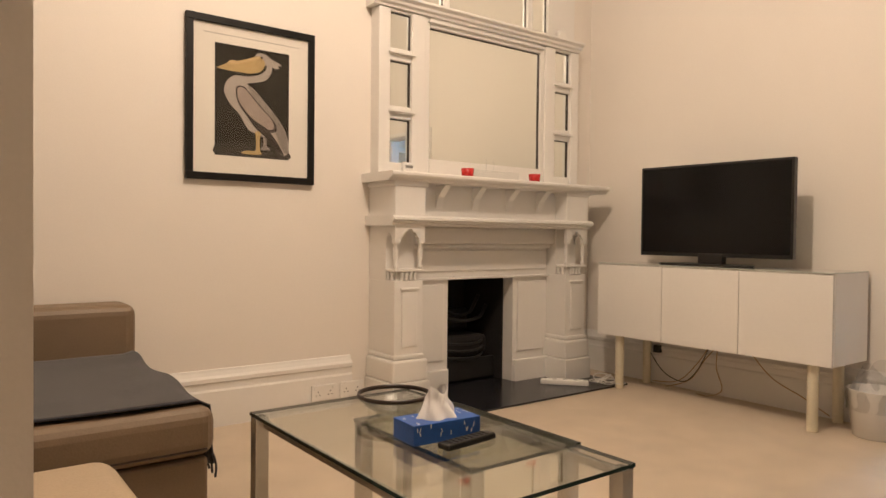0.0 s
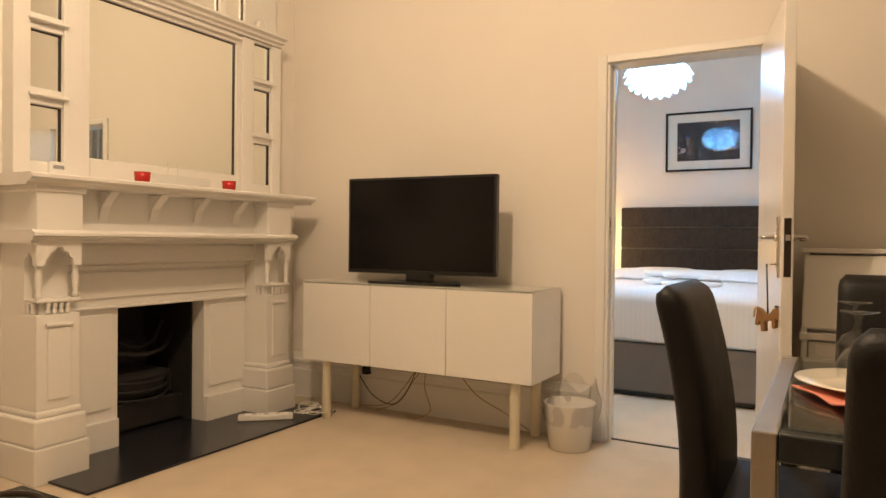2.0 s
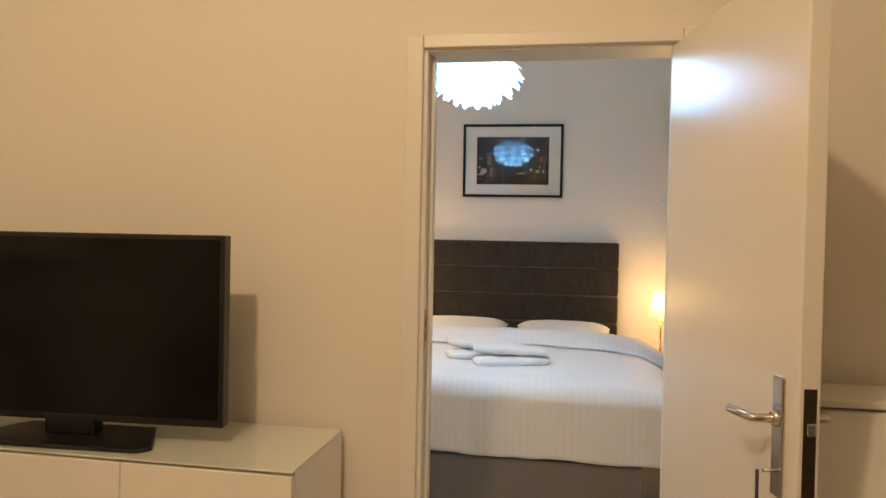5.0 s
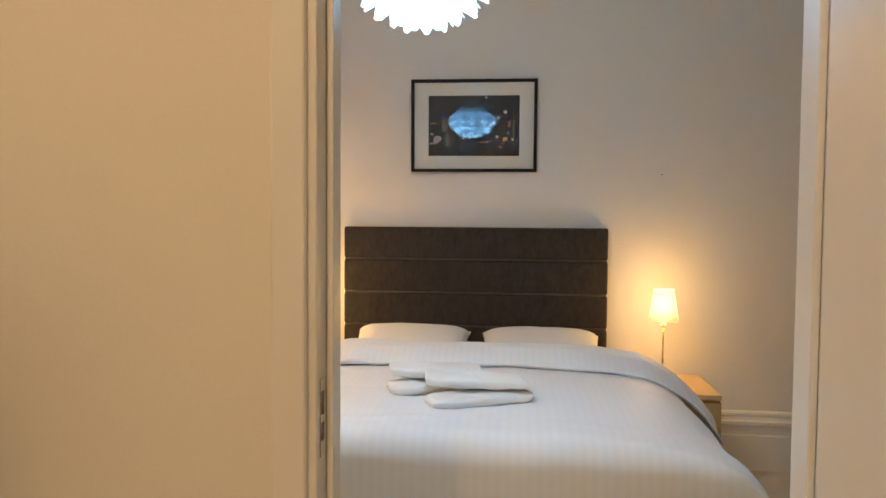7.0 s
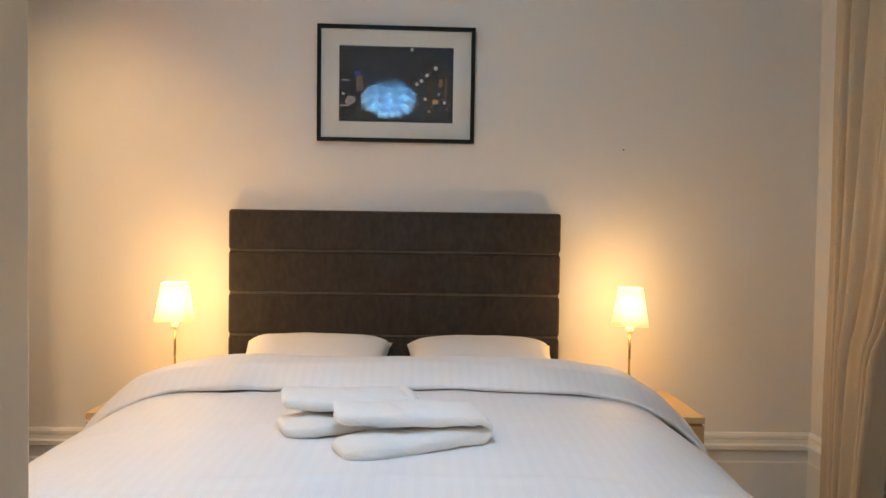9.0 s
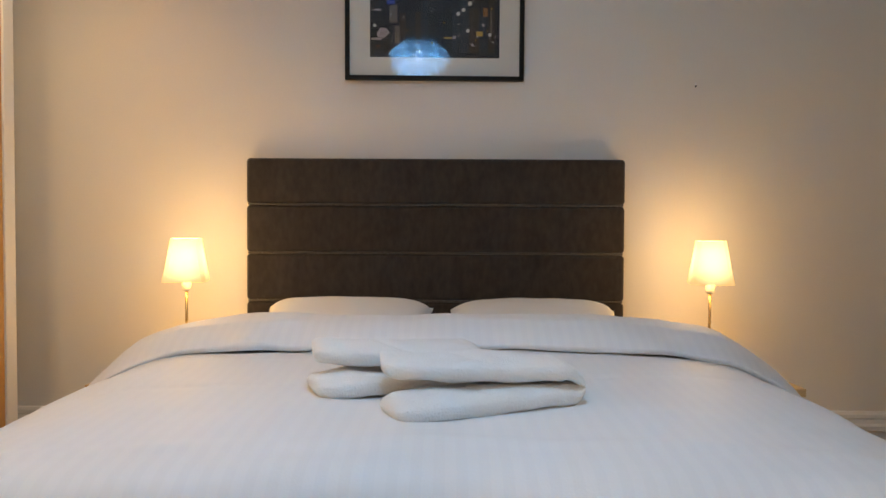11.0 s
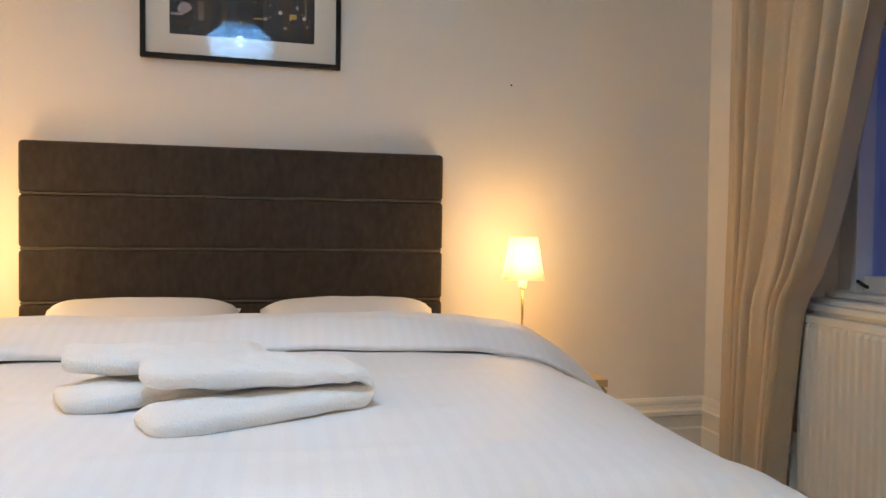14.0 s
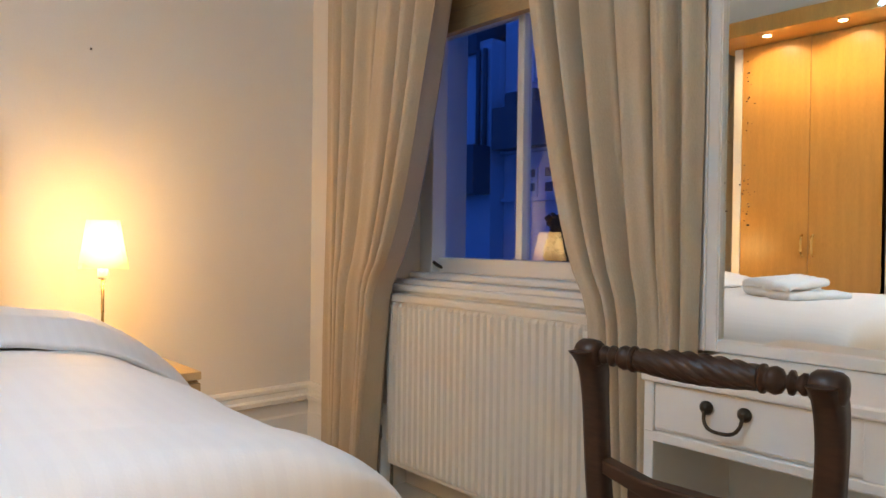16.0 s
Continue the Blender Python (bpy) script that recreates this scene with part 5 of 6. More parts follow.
def radiator():
    r = thing("radiator", (5.695, SY + 0.01, 0), "white panel radiator with ribbed front under the window", "radiator")
    hw = 0.485
    z0, z1 = 0.115, 0.775
    b = bm_new()
    n = 29
    pitch = 2 * (hw - 0.02) / n
    pts = []
    for k in range(n):
        x = -hw + 0.02 + k * pitch
        pts += [(x + pitch * 0.06, 0.018), (x + pitch * 0.22, 0.030), (x + pitch * 0.62, 0.030), (x + pitch * 0.78, 0.018)]
    pts = [(-hw + 0.004, 0.018)] + pts + [(hw - 0.004, 0.018)]
    lo = [b.verts.new((x, y, z0 + 0.03)) for x, y in pts]
    hi = [b.verts.new((x, y, z1 - 0.045)) for x, y in pts]
    lo2 = [b.verts.new((x, 0.014, z0 + 0.012)) for x, y in pts]
    hi2 = [b.verts.new((x, 0.014, z1 - 0.028)) for x, y in pts]
    for a, c in ((lo2, lo), (lo, hi), (hi, hi2)):
        for k in range(len(pts) - 1):
            b.faces.new((a[k], a[k + 1], c[k + 1], c[k]))
    part("front_panel", b, RADW, r)
    part("body", b1(-hw, hw, -0.055, 0.0138, z0, z1 - 0.028, 0.004), RADW, r)
    part("top_cover", b1(-hw - 0.003, hw + 0.003, -0.06, 0.022, z1 - 0.030, z1, 0.006), RADW, r)
    part("end_cover", b1(hw, hw + 0.004, -0.058, 0.018, z0, z1 - 0.03), RADW, r)
    part("end_cover", b1(-hw - 0.004, -hw, -0.058, 0.018, z0, z1 - 0.03), RADW, r)
    for s in (-1, 1):
        part("pipe", tube(bm_new(), [(s * (hw + 0.02), -0.02, 0), (s * (hw + 0.02), -0.02, 0.15), (s * (hw - 0.01), -0.02, 0.15)], 0.008, 8), STEEL, r)
    part("valve", lathe(bm_new(), [(0.016, 0), (0.018, 0.02), (0.014, 0.05)], 14, (-hw - 0.02, -0.02, 0.13)), LACQ, r)


radiator()

# ---- bedroom: wardrobe along the north side ----
def wardrobe():
    w = thing("wardrobe", (5.912, WY, 0), "fitted oak wardrobe with two tall doors and brass handles", "wardrobe")
    part("door", b1(-0.475, -0.0015, 0, 0.022, 0.08, 2.43, 0.003), OAK, w)
    part("door", b1(0.0015, 0.475, 0, 0.022, 0.08, 2.43, 0.003), OAK, w)
    part("post", b1(0.477, 0.535, -0.006, 0.60, 0, 2.43, 0.003), GLOSS, w, "white painted end post")
    part("plinth", b1(-0.49, 0.49, 0.03, 0.06, 0, 0.08), OAK, w)
    part("carcass", b1(-0.476, 0.476, 0.024, 0.58, 0.08, 2.42), BIRCHD, w)
    for s in (-1, 1):
        x = s * 0.036
        pts = bend([(x, -0.002, 0.90), (x, -0.026, 0.92), (x, -0.034, 0.976), (x, -0.026, 1.03), (x, -0.002, 1.05)], 5)
        part("handle", tube(bm_new(), pts, 0.008, 10), BRASS, w, "bowed brass pull handle")


wardrobe()
SPOTLENS = glow("lit spot lens", (1.0, 0.75, 0.45), 12)
pl = thing("wardrobe_pelmet", (5.20, WY - 0.11, 2.435), "oak light pelmet with recessed downlights above the wardrobe", "pelmet")
part("board", b1(-1.29, 1.34, -0.19, 0.70, 0, 0.11, 0.004), OAK, pl)
for sx in (4.55, 5.05, 5.65, 6.13):
    part("downlight", lathe(bm_new(), [(0.038, -0.004), (0.040, -0.001), (0.040, 0.0)], 20, (sx - 5.20, -0.09, 0)), STEEL, pl)
    part("lens", lathe(bm_new(), [(0.028, -0.0065), (0.028, -0.0045)], 18, (sx - 5.20, -0.09, 0)), SPOTLENS, pl, "lit lens")
solid("wall_over_wardrobe", b1(BX, 6.54, WY, WY + 0.05, 2.546, CZ), WALL, "cream painted wall above the wardrobe", "wall")
solid("wall_beside_wardrobe", b1(BX, 5.465, WY, WY + 0.05, 0, 2.43), GLOSS, "white painted panel beside the wardrobe", "wall")

# ---- bedroom: dressing table, mirror, chair ----
def dressing_table():
    x0, x1, yf, yb, zt = 4.13, 4.840, -0.54, SY + 0.035, 0.722
    cx = (x0 + x1) / 2
    d = thing("dressing_table", (cx, yf, 0), "white painted dressing table with drawers and bronze drop handles", "dressing table")
    hw = (x1 - x0) / 2
    dep = yb - yf
    top = bm_new()
    box(top, -hw - 0.008, hw + 0.004, dep, 0.008, zt - 0.022, zt, 0.005)
    part("top", top, GLOSS, d)
    part("apron", b1(-hw + 0.004, hw - 0.004, dep, -0.024, 0.577, zt - 0.022), GLOSS, d)
    for a, b, lab in ((-0.07, hw - 0.022, 1), (-hw + 0.022, -0.11, 0)):
        dr = part("drawer", b1(a + 0.02 if lab else a, b, -0.024, -0.004, 0.604, 0.698, 0.003), GLOSS, d)
        part("cock_bead", b1((a + 0.02 if lab else a) - 0.004, b + 0.004, -0.022, -0.009, 0.599, 0.702, 0.002), GLOSS, dr)
        c = 0.183 if lab else (a + b) / 2
        for s in (-1, 1):
            part("handle_boss", lathe(bm_new(), [(0.013, 0), (0.014, 0.004), (0.010, 0.010), (0.004, 0.016)], 14, (c + s * 0.037, -0.004, 0.667), pose(0, 0, 0, -90, 0, 0)), BRONZE, dr, "round bronze boss")
        pts = bend([(c - 0.037, 0.006, 0.667), (c - 0.034, 0.014, 0.644), (c - 0.018, 0.018, 0.630), (c + 0.018, 0.018, 0.630), (c + 0.034, 0.014, 0.644), (c + 0.037, 0.006, 0.667)], 5)
        part("drop_handle", tube(bm_new(), pts, 0.0035, 8), BRONZE, dr, "bronze swan-neck handle")
    part("rail", b1(-hw + 0.002, hw - 0.002, -0.022, 0.002, 0.578, 0.598, 0.003), GLOSS, d)
    part("rail", b1(-0.11, -0.05, -0.022, 0, 0.598, zt - 0.022, 0.002), GLOSS, d)
    for x in (-hw, hw - 0.022):
        part("side", b1(x, x + 0.022, dep, 0, 0, 0.70, 0.003), GLOSS, d)
    part("back_panel", b1(-hw + 0.02, hw - 0.02, dep, dep + 0.012, 0.05, 0.575), GLOSS, d)


dressing_table()


WORN = mat("worn silvering", (0.10, 0.06, 0.03), 0.6, vary=0.4)


def dressing_mirror():
    m = thing("dressing_mirror", (4.46, -0.885, 0.723), "tall mirror in a white painted frame on the dressing table", "mirror")
    x0, x1, h, fw = -0.42, 0.450, 1.35, 0.062
    for a, b, c, e in ((x1 - fw, x1, 0, h), (x0, x0 + fw, 0, h), (x0 + fw, x1 - fw, 0, 0.030), (x0 + fw, x1 - fw, h - fw, h)):
        part("frame", b1(a, b, -0.02, 0.018, c, e, 0.004), GLOSS, m)
    part("inner_bead", b1(x1 - fw - 0.0035, x1 - fw, 0.001, 0.014, 0.03, h - fw), GLOSS, m)
    part("outer_bead", b1(x1 - 0.036, x1 - 0.029, 0.016, 0.026, 0.0, h, 0.003), GLOSS, m)
    part("glass", b1(x0 + fw, x1 - fw - 0.004, -0.010, 0.0, 0.030, h - fw), MIRROR, m, "large plain mirror glass")
    part("back", b1(x0 + 0.01, x1 - 0.01, -0.024, -0.0105, 0.01, h - 0.01), GLOSS, m)
    rng = random.Random(11)
    for k in range(46):
        z = rng.choice([rng.uniform(0.30, 0.44), rng.uniform(0.30, 0.66), rng.uniform(0.44, 0.70)])
        x = (x1 - 0.125 if k % 9 else x1 - 0.072) + rng.gauss(0, 0.008 if k % 9 else 0.003)
        r = rng.uniform(0.0007, 0.0024)
        a = [(x + r * rng.uniform(0.7, 1.6) * math.cos(2 * math.pi * q / 7), z + r * rng.uniform(0.4, 1.1) * math.sin(2 * math.pi * q / 7)) for q in range(7)]
        part("worn_spot", prism(bm_new(), a, "y", 0.0002, 0.0008), WORN, m)
    for z in (0.33, 0.60):
        part("hinge", b1(x1 - 0.001, x1 + 0.003, -0.006, 0.012, z, z + 0.045), BRONZE, m)


dressing_mirror()


def rope_chair():
    c = thing("rope_back_chair", (4.508, -0.135, 0), "dark mahogany side chair with a rope-twist top rail", "chair", 2.0)
    c.scale = (0.945, 1, 1)
    zt, hw = 0.822, 0.168
    # stiles sweep down to the seat, front to -y
    for s in (-1, 1):
        pts = bend([(s * hw, 0.035, zt + 0.005), (s * hw, 0.012, zt - 0.02), (s * hw, 0.004, 0.75), (s * (hw - 0.004), 0.0, 0.64), (s * (hw - 0.006), -0.02, 0.46), (s * (hw - 0.006), 0.01, 0.25), (s * (hw - 0.004), 0.06, 0.0)], 6)
        b = bm_new()
        rings = []
        for i, p in enumerate(pts):
            w, t = 0.0155, 0.013 + 0.007 * math.exp(-((p.z - zt) / 0.05) ** 2)
            rings.append([b.verts.new(p + Vector(q)) for q in ((-w, -t, 0), (-w * 0.6, -t * 1.25, 0), (w * 0.6, -t * 1.25, 0), (w, -t, 0), (w, t, 0), (w * 0.6, t * 1.25, 0), (-w * 0.6, t * 1.25, 0), (-w, t, 0))])
        for p, q in zip(rings, rings[1:]):
            for k in range(8):
                b.faces.new((p[k], p[(k + 1) % 8], q[(k + 1) % 8], q[k])).smooth = True
        b.faces.new(rings[0])
        b.faces.new(list(reversed(rings[-1])))
        part("stile", b, MAHOG, c)
        part("scroll", lathe(bm_new(), [(0.006, -0.021), (0.016, -0.019), (0.020, -0.013), (0.021, 0), (0.020, 0.013), (0.016, 0.019), (0.006, 0.021)], 18, (s * hw, 0.020, zt), pose(0, 0, 0, 0, 90, 0)), MAHOG, c, "rounded scroll end")
    # rope rail: twisted lobes, then turned beads
    b = bm_new()
    n, seg = 60, 24
    rings = []
    for i in range(n + 1):
        f = i / n
        x = -0.088 + 0.176 * f
        R = 0.0145 + 0.005 * math.sin(math.pi * f)
        rings.append([b.verts.new((x, 0.020 + (R * (1 + 0.10 * math.cos(8 * (2 * math.pi * k / seg)))) * math.cos(2 * math.pi * k / seg + 1.9 * f * math.pi), zt + (R * (1 + 0.10 * math.cos(8 * (2 * math.pi * k / seg)))) * math.sin(2 * math.pi * k / seg + 1.9 * f * math.pi))) for k in range(seg)])
    for p, q in zip(rings, rings[1:]):
        for k in range(seg):
            b.faces.new((p[k], p[(k + 1) % seg], q[(k + 1) % seg], q[k])).smooth = True
    b.faces.new(rings[0])
    b.faces.new(list(reversed(rings[-1])))
    part("rope_rail", b, MAHOG, c, "rope-twist carved rail")
    beads = [(r * 0.82, h * 0.835) for r, h in [(0.018, 0.105), (0.0225, 0.108), (0.0225, 0.112), (0.016, 0.114), (0.019, 0.120), (0.0215, 0.128), (0.018, 0.137), (0.010, 0.142), (0.010, 0.146), (0.0185, 0.150), (0.0185, 0.154), (0.010, 0.158), (0.011, 0.161), (0.0165, 0.167), (0.0165, 0.172), (0.010, 0.178), (0.009, 0.19)]]
    for s in (-1, 1):
        part("turned_end", lathe(bm_new(), beads, 18, (0, 0.020, zt), pose(0, 0, 0, 0, 90 * s, 0)), MAHOG, c, "turned bead end")
    # lower rails
    part("cross_rail", prism(bm_new(), [(-hw + 0.012, 0.668), (-0.08, 0.652), (0.08, 0.652), (hw - 0.012, 0.668), (hw - 0.012, 0.648), (0.08, 0.628), (-0.08, 0.628), (-hw + 0.012, 0.648)], "y", -0.014, 0.012, 0.003), MAHOG, c)
    part("splat", b1(-0.11, 0.11, -0.008, 0.006, 0.54, 0.635, 0.003), MAHOG, c)
    part("seat_frame", b1(-0.185, 0.185, -0.36, -0.012, 0.40, 0.455, 0.006), MAHOG, c)
    part("seat", b1(-0.172, 0.172, -0.35, -0.03, 0.45, 0.482, 0.014), CURTAIN, c, "beige upholstered drop-in seat")
    for s in (-1, 1):
        part("leg", lathe(bm_new(), [(0.012, 0), (0.017, 0.05), (0.014, 0.08), (0.022, 0.30), (0.024, 0.36), (0.018, 0.37), (0.024, 0.40)], 14, (s * 0.16, -0.335, 0)), MAHOG, c)


rope_chair()

# small marks and sockets in the bedroom
pin = thing("picture_hook", (HX - 0.0005, 0.0, 1.665), "small dark picture pin stuck in the wall", "hook")
part("pin", lathe(bm_new(), [(0.004, 0), (0.003, 0.008), (0.001, 0.010)], 10, (0, 0, 0), pose(0, 0, 0, 0, -90, 0)), DARK, pin)
part("chip", b1(-0.0012, 0, -0.003, 0.003, 0.006, 0.016), TISSUE, pin)


def socket(place, turn, double, label):
    s = thing("wall_socket", place, label, "socket", turn, group="wall sockets")
    hw = 0.073 if double else 0.043
    part("plate", b1(-hw, hw, -0.011, 0, -0.043, 0.043, 0.004), LACQ, s)
    for c in ((-0.036, 0.036) if double else (0,)):
        for dx, dz, w, h in ((0, 0.006, 0.004, 0.009), (-0.011, -0.012, 0.008, 0.004), (0.011, -0.012, 0.008, 0.004)):
            part("pin_hole", b1(c + dx - w / 2, c + dx + w / 2, -0.0118, -0.0105, dz - h / 2, dz + h / 2), DARK, s)
        part("switch", b1(c + (0.018 if c > 0 else -0.018) - 0.005, c + (0.018 if c > 0 else -0.018) + 0.005, -0.0145, -0.010, 0.018, 0.032, 0.001), LACQ, s)
    return s


socket((HX - 0.031, 2.56, 0.115), -90, True, "white plastic double wall socket on the skirting")
pg = thing("plug", (HX - 0.043, 2.655, 0.09), "black plug pushed into a socket", "plug")
part("body", b1(-0.035, 0, -0.022, 0.022, -0.024, 0.024, 0.006), BLACKP, pg)
part("flex", tube(bm_new(), bend([(-0.02, 0, -0.02), (-0.03, 0.01, -0.06), (-0.02, 0.03, -0.095)], 5), 0.004, 8), CABLEB, pg)

# ---- living room: sofa, pouffe, coffee table ----
SOFAP = mat("pale tan leather", (0.42, 0.33, 0.22), 0.55, vary=0.08, scale=6, fine=180, bump=0.15)
def sofa():
    s = thing("sofa", (-0.43, 2.60, 0), "tan leather chaise sofa with a low rounded back", "sofa")
    x0, x1 = -1.10, 1.045
    part("base", b1(x0, x1 - 0.02, -0.66, 0.56, 0.04, 0.27, 0.012), SOFAF, s)
    b = bm_new()
    box(b, x0, x1, -0.68, 0.36, 0.275, 0.425, 0.045, 4)
    part("seat", b, SOFAF, s)
    b = bm_new()
    box(b, x0, x1 + 0.01, 0.345, 0.57, 0.27, 0.645, 0.045, 4)
    part("backrest", b, SOFAF, s)
    part("seam", tube(bm_new(), [(x0, -0.676, 0.30), (x1 - 0.03, -0.676, 0.30)], 0.004, 6), DARK, s)
    for x in (x0 + 0.08, x1 - 0.1):
        for y in (-0.58, 0.45):
            part("foot", lathe(bm_new(), [(0.02, 0), (0.025, 0.04)], 12, (x, y, 0)), BLACKP, s)


sofa()
throw = thing("throw_blanket", (0.0, 2.40, 0.425), "charcoal wool throw with a fringe spread over the sofa seat", "blanket")


def throw_cloth(u, v):
    x = -1.25 + 2.02 * u
    lim = 0.575
    y = -0.44 + 0.98 * v
    z = 0.006 + 0.004 * noise.noise((x * 5, y * 6, 0))
    over_x = max(0.0, x - lim)
    over_y = max(0.0, -y - 0.42)
    if over_x > 0:
        z -= over_x * 1.05 * (0.55 + 0.45 * math.cos(3.2 * (v - 0.1))) + 0.012 * math.sin(11 * v)
        x = lim + 0.026 + 0.025 * math.sin(min(1, over_x * 6)) + 0.018 * noise.noise((v * 6, over_x * 4, 2)) * min(1, over_x * 10)
    y += 0.018 * noise.noise((x * 4, 1, 0)) * (1 - v)
    return Vector((x, y, z + 0.006))


part("cloth", sheet(bm_new(), 80, 40, throw_cloth, 0.006), THROW, throw)
for k in range(9):
    fy = -0.44 + 0.045 * k
    part("tassel", tube(bm_new(), bend([(0.615, fy, -0.155), (0.622, fy - 0.008, -0.19), (0.618 + 0.006 * (k % 3), fy - 0.012, -0.225)], 4), 0.004, 6), THROW, throw)
pf = thing("footstool", (-0.155, 1.36, 0), "rounded tan leather footstool with a piped top", "footstool")
b = bm_new()
box(b, -0.42, 0.42, -0.27, 0.27, 0.03, 0.30, 0.05, 4)
part("body", b, SOFAF, pf)
b = bm_new()
box(b, -0.425, 0.425, -0.275, 0.275, 0.302, 0.42, 0.055, 5)
part("cushion", b, SOFAP, pf)
part("piping", tube(bm_new(), [(-0.38, -0.274, 0.305), (0.38, -0.274, 0.305), (0.42, -0.23, 0.305), (0.424, 0.23, 0.305), (0.38, 0.272, 0.305), (-0.38, 0.272, 0.305)], 0.006, 8), DARK, pf)
for x in (-0.33, 0.33):
    for y in (-0.19, 0.19):
        part("foot", lathe(bm_new(), [(0.018, 0), (0.022, 0.035)], 12, (x, y, 0)), BLACKP, pf)


def glass_table(name, x0, x1, y0, y1, z, label):
    cx, cy = (x0 + x1) / 2, (y0 + y1) / 2
    t = thing(name, (cx, cy, 0), label, "table", group="nested glass tables")
    hx, hy = (x1 - x0) / 2, (y1 - y0) / 2
    g = part("tabletop", b1(-hx, hx, -hy, hy, z - 0.010, z, 0.002), TABLEG, t, "clear glass top")
    g.visible_shadow = False
    for a in ((-hx - 0.0008, -hx + 0.0012, -hy, hy), (hx - 0.0012, hx + 0.0008, -hy, hy), (-hx, hx, -hy - 0.0008, -hy + 0.0012), (-hx, hx, hy - 0.0012, hy + 0.0008)):
        part("glass_edge", b1(a[0], a[1], a[2], a[3], z - 0.0095, z - 0.0005), EDGEG, t, "green polished glass edge")
    for sx in (-1, 1):
        for sy in (-1, 1):
            xa, ya = sx * (hx - 0.022), sy * (hy - 0.022)
            part("leg", b1(xa - 0.02, xa + 0.02, ya - 0.02, ya + 0.02, 0, z - 0.012, 0.002), STEEL, t, "square chrome leg")
            part("pad", lathe(bm_new(), [(0.015, z - 0.012), (0.015, z - 0.010)], 14, (xa, ya, 0)), STEEL, t)
    for sx in (-1, 1):
        part("side_rail", b1(sx * (hx - 0.022) - 0.008, sx * (hx - 0.022) + 0.008, -hy + 0.04, hy - 0.04, z - 0.035, z - 0.013, 0.002), STEEL, t)


glass_table("coffee_table", 0.668, 1.222, 0.855, 1.800, 0.425, "large clear glass coffee table on square chrome legs")
glass_table("nest_table", 0.925, 1.300, 1.090, 1.640, 0.402, "smaller clear glass table nested under the coffee table")

tb = thing("tissue_box", (0.974, 1.292, 0.425), "blue printed tissue box with a white tissue pulled up", "tissue box", -4)
part("carton", b1(-0.110, 0.110, -0.057, 0.057, 0, 0.058, 0.002), BLUE, tb)
rng = random.Random(3)
for k in range(26):
    side = rng.random()
    if side < 0.6:
        x, z, a = rng.uniform(-0.105, 0.105), rng.uniform(0.008, 0.05), rng.uniform(-0.6, 0.6)
        q = prism(bm_new(), [(x - 0.0012, z - 0.006), (x + 0.0012, z - 0.006), (x + 0.0012 + 0.006 * a, z + 0.006), (x - 0.0012 + 0.006 * a, z + 0.006)], "y", -0.0577, -0.0571)
    else:
        x, y, a = rng.uniform(-0.105, 0.105), rng.uniform(-0.05, 0.05), rng.uniform(-0.6, 0.6)
        q = prism(bm_new(), [(x - 0.0012, y - 0.006), (x + 0.0012, y - 0.006), (x + 0.0012 + 0.006 * a, y + 0.006), (x - 0.0012 + 0.006 * a, y + 0.006)], "z", 0.0581, 0.0587)
    part("printed_dash", q, TISSUE, tb)


def tissue(u, v):
    th = 2 * math.pi * u
    r = 0.040 * (1 - v) ** 0.75 + 0.012 + 0.016 * max(0, v - 0.6) * 2
    r *= 1 + 0.28 * noise.noise((math.cos(th) * 2.0, math.sin(th) * 2.0, v * 2.2)) + 0.10 * math.sin(5 * th + 3 * v)
    z = 0.058 + 0.076 * v + 0.012 * math.sin(2 * th + 0.7) * v
    return Vector((r * 1.1 * math.cos(th) + 0.010 * v, r * 0.75 * math.sin(th) + 0.015 * v, z))


part("tissue", sheet(bm_new(), 40, 16, tissue), TISSUE, tb, "crumpled white tissue")
tb.scale = (0.92, 0.92, 0.88)
rc = thing("remote_control", (0.995, 1.192, 0.4255), "slim black remote control beside the tissue box", "remote control", 6)
part("body", b1(-0.085, 0.085, -0.021, 0.021, 0, 0.017, 0.005), BLACKP, rc)
for k in range(8):
    for j in range(3):
        part("button", b1(-0.07 + 0.018 * k, -0.062 + 0.018 * k, -0.013 + 0.010 * j, -0.007 + 0.010 * j, 0.0165, 0.0185, 0.001), CABLEB, rc)
bw = thing("glass_bowl", (1.015, 1.560, 0.4255), "clear glass bowl with a dark rim", "bowl")
o = part("bowl", lathe(bm_new(), [(0.050, 0), (0.055, 0.003), (0.090, 0.026), (0.106, 0.046), (0.103, 0.046), (0.086, 0.028), (0.050, 0.007)], 40), WINE, bw, "clear glass body")
o.visible_shadow = False
part("rim", lathe(bm_new(), [(0.103, 0.046), (0.108, 0.046), (0.110, 0.052), (0.108, 0.058), (0.104, 0.058), (0.102, 0.052), (0.103, 0.046)], 48, caps=False), DARK, bw, "dark brown rim")

# ---- living room: sockets, cables, bin ----
socket((1.622, NY - 0.031, 0.098), 0, True, "white plastic double wall socket on the skirting")
socket((1.792, NY - 0.031, 0.098), 0, True, "white plastic double wall socket on the skirting")
ex = thing("extension_lead", (3.15, 2.86, 0.012), "white multi-way extension block lying on the hearth", "extension lead", -48)
part("block", b1(-0.15, 0.15, -0.028, 0.028, 0.0, 0.032, 0.006), LACQ, ex)
for k in range(4):
    part("outlet", b1(-0.115 + 0.065 * k, -0.075 + 0.065 * k, -0.02, 0.02, 0.0315, 0.0335, 0.001), CABLEW, ex)
cl = thing("coiled_cable", (3.36, 2.71, 0.012), "loose coil of white cable on the floor", "cable")
rng = random.Random(5)
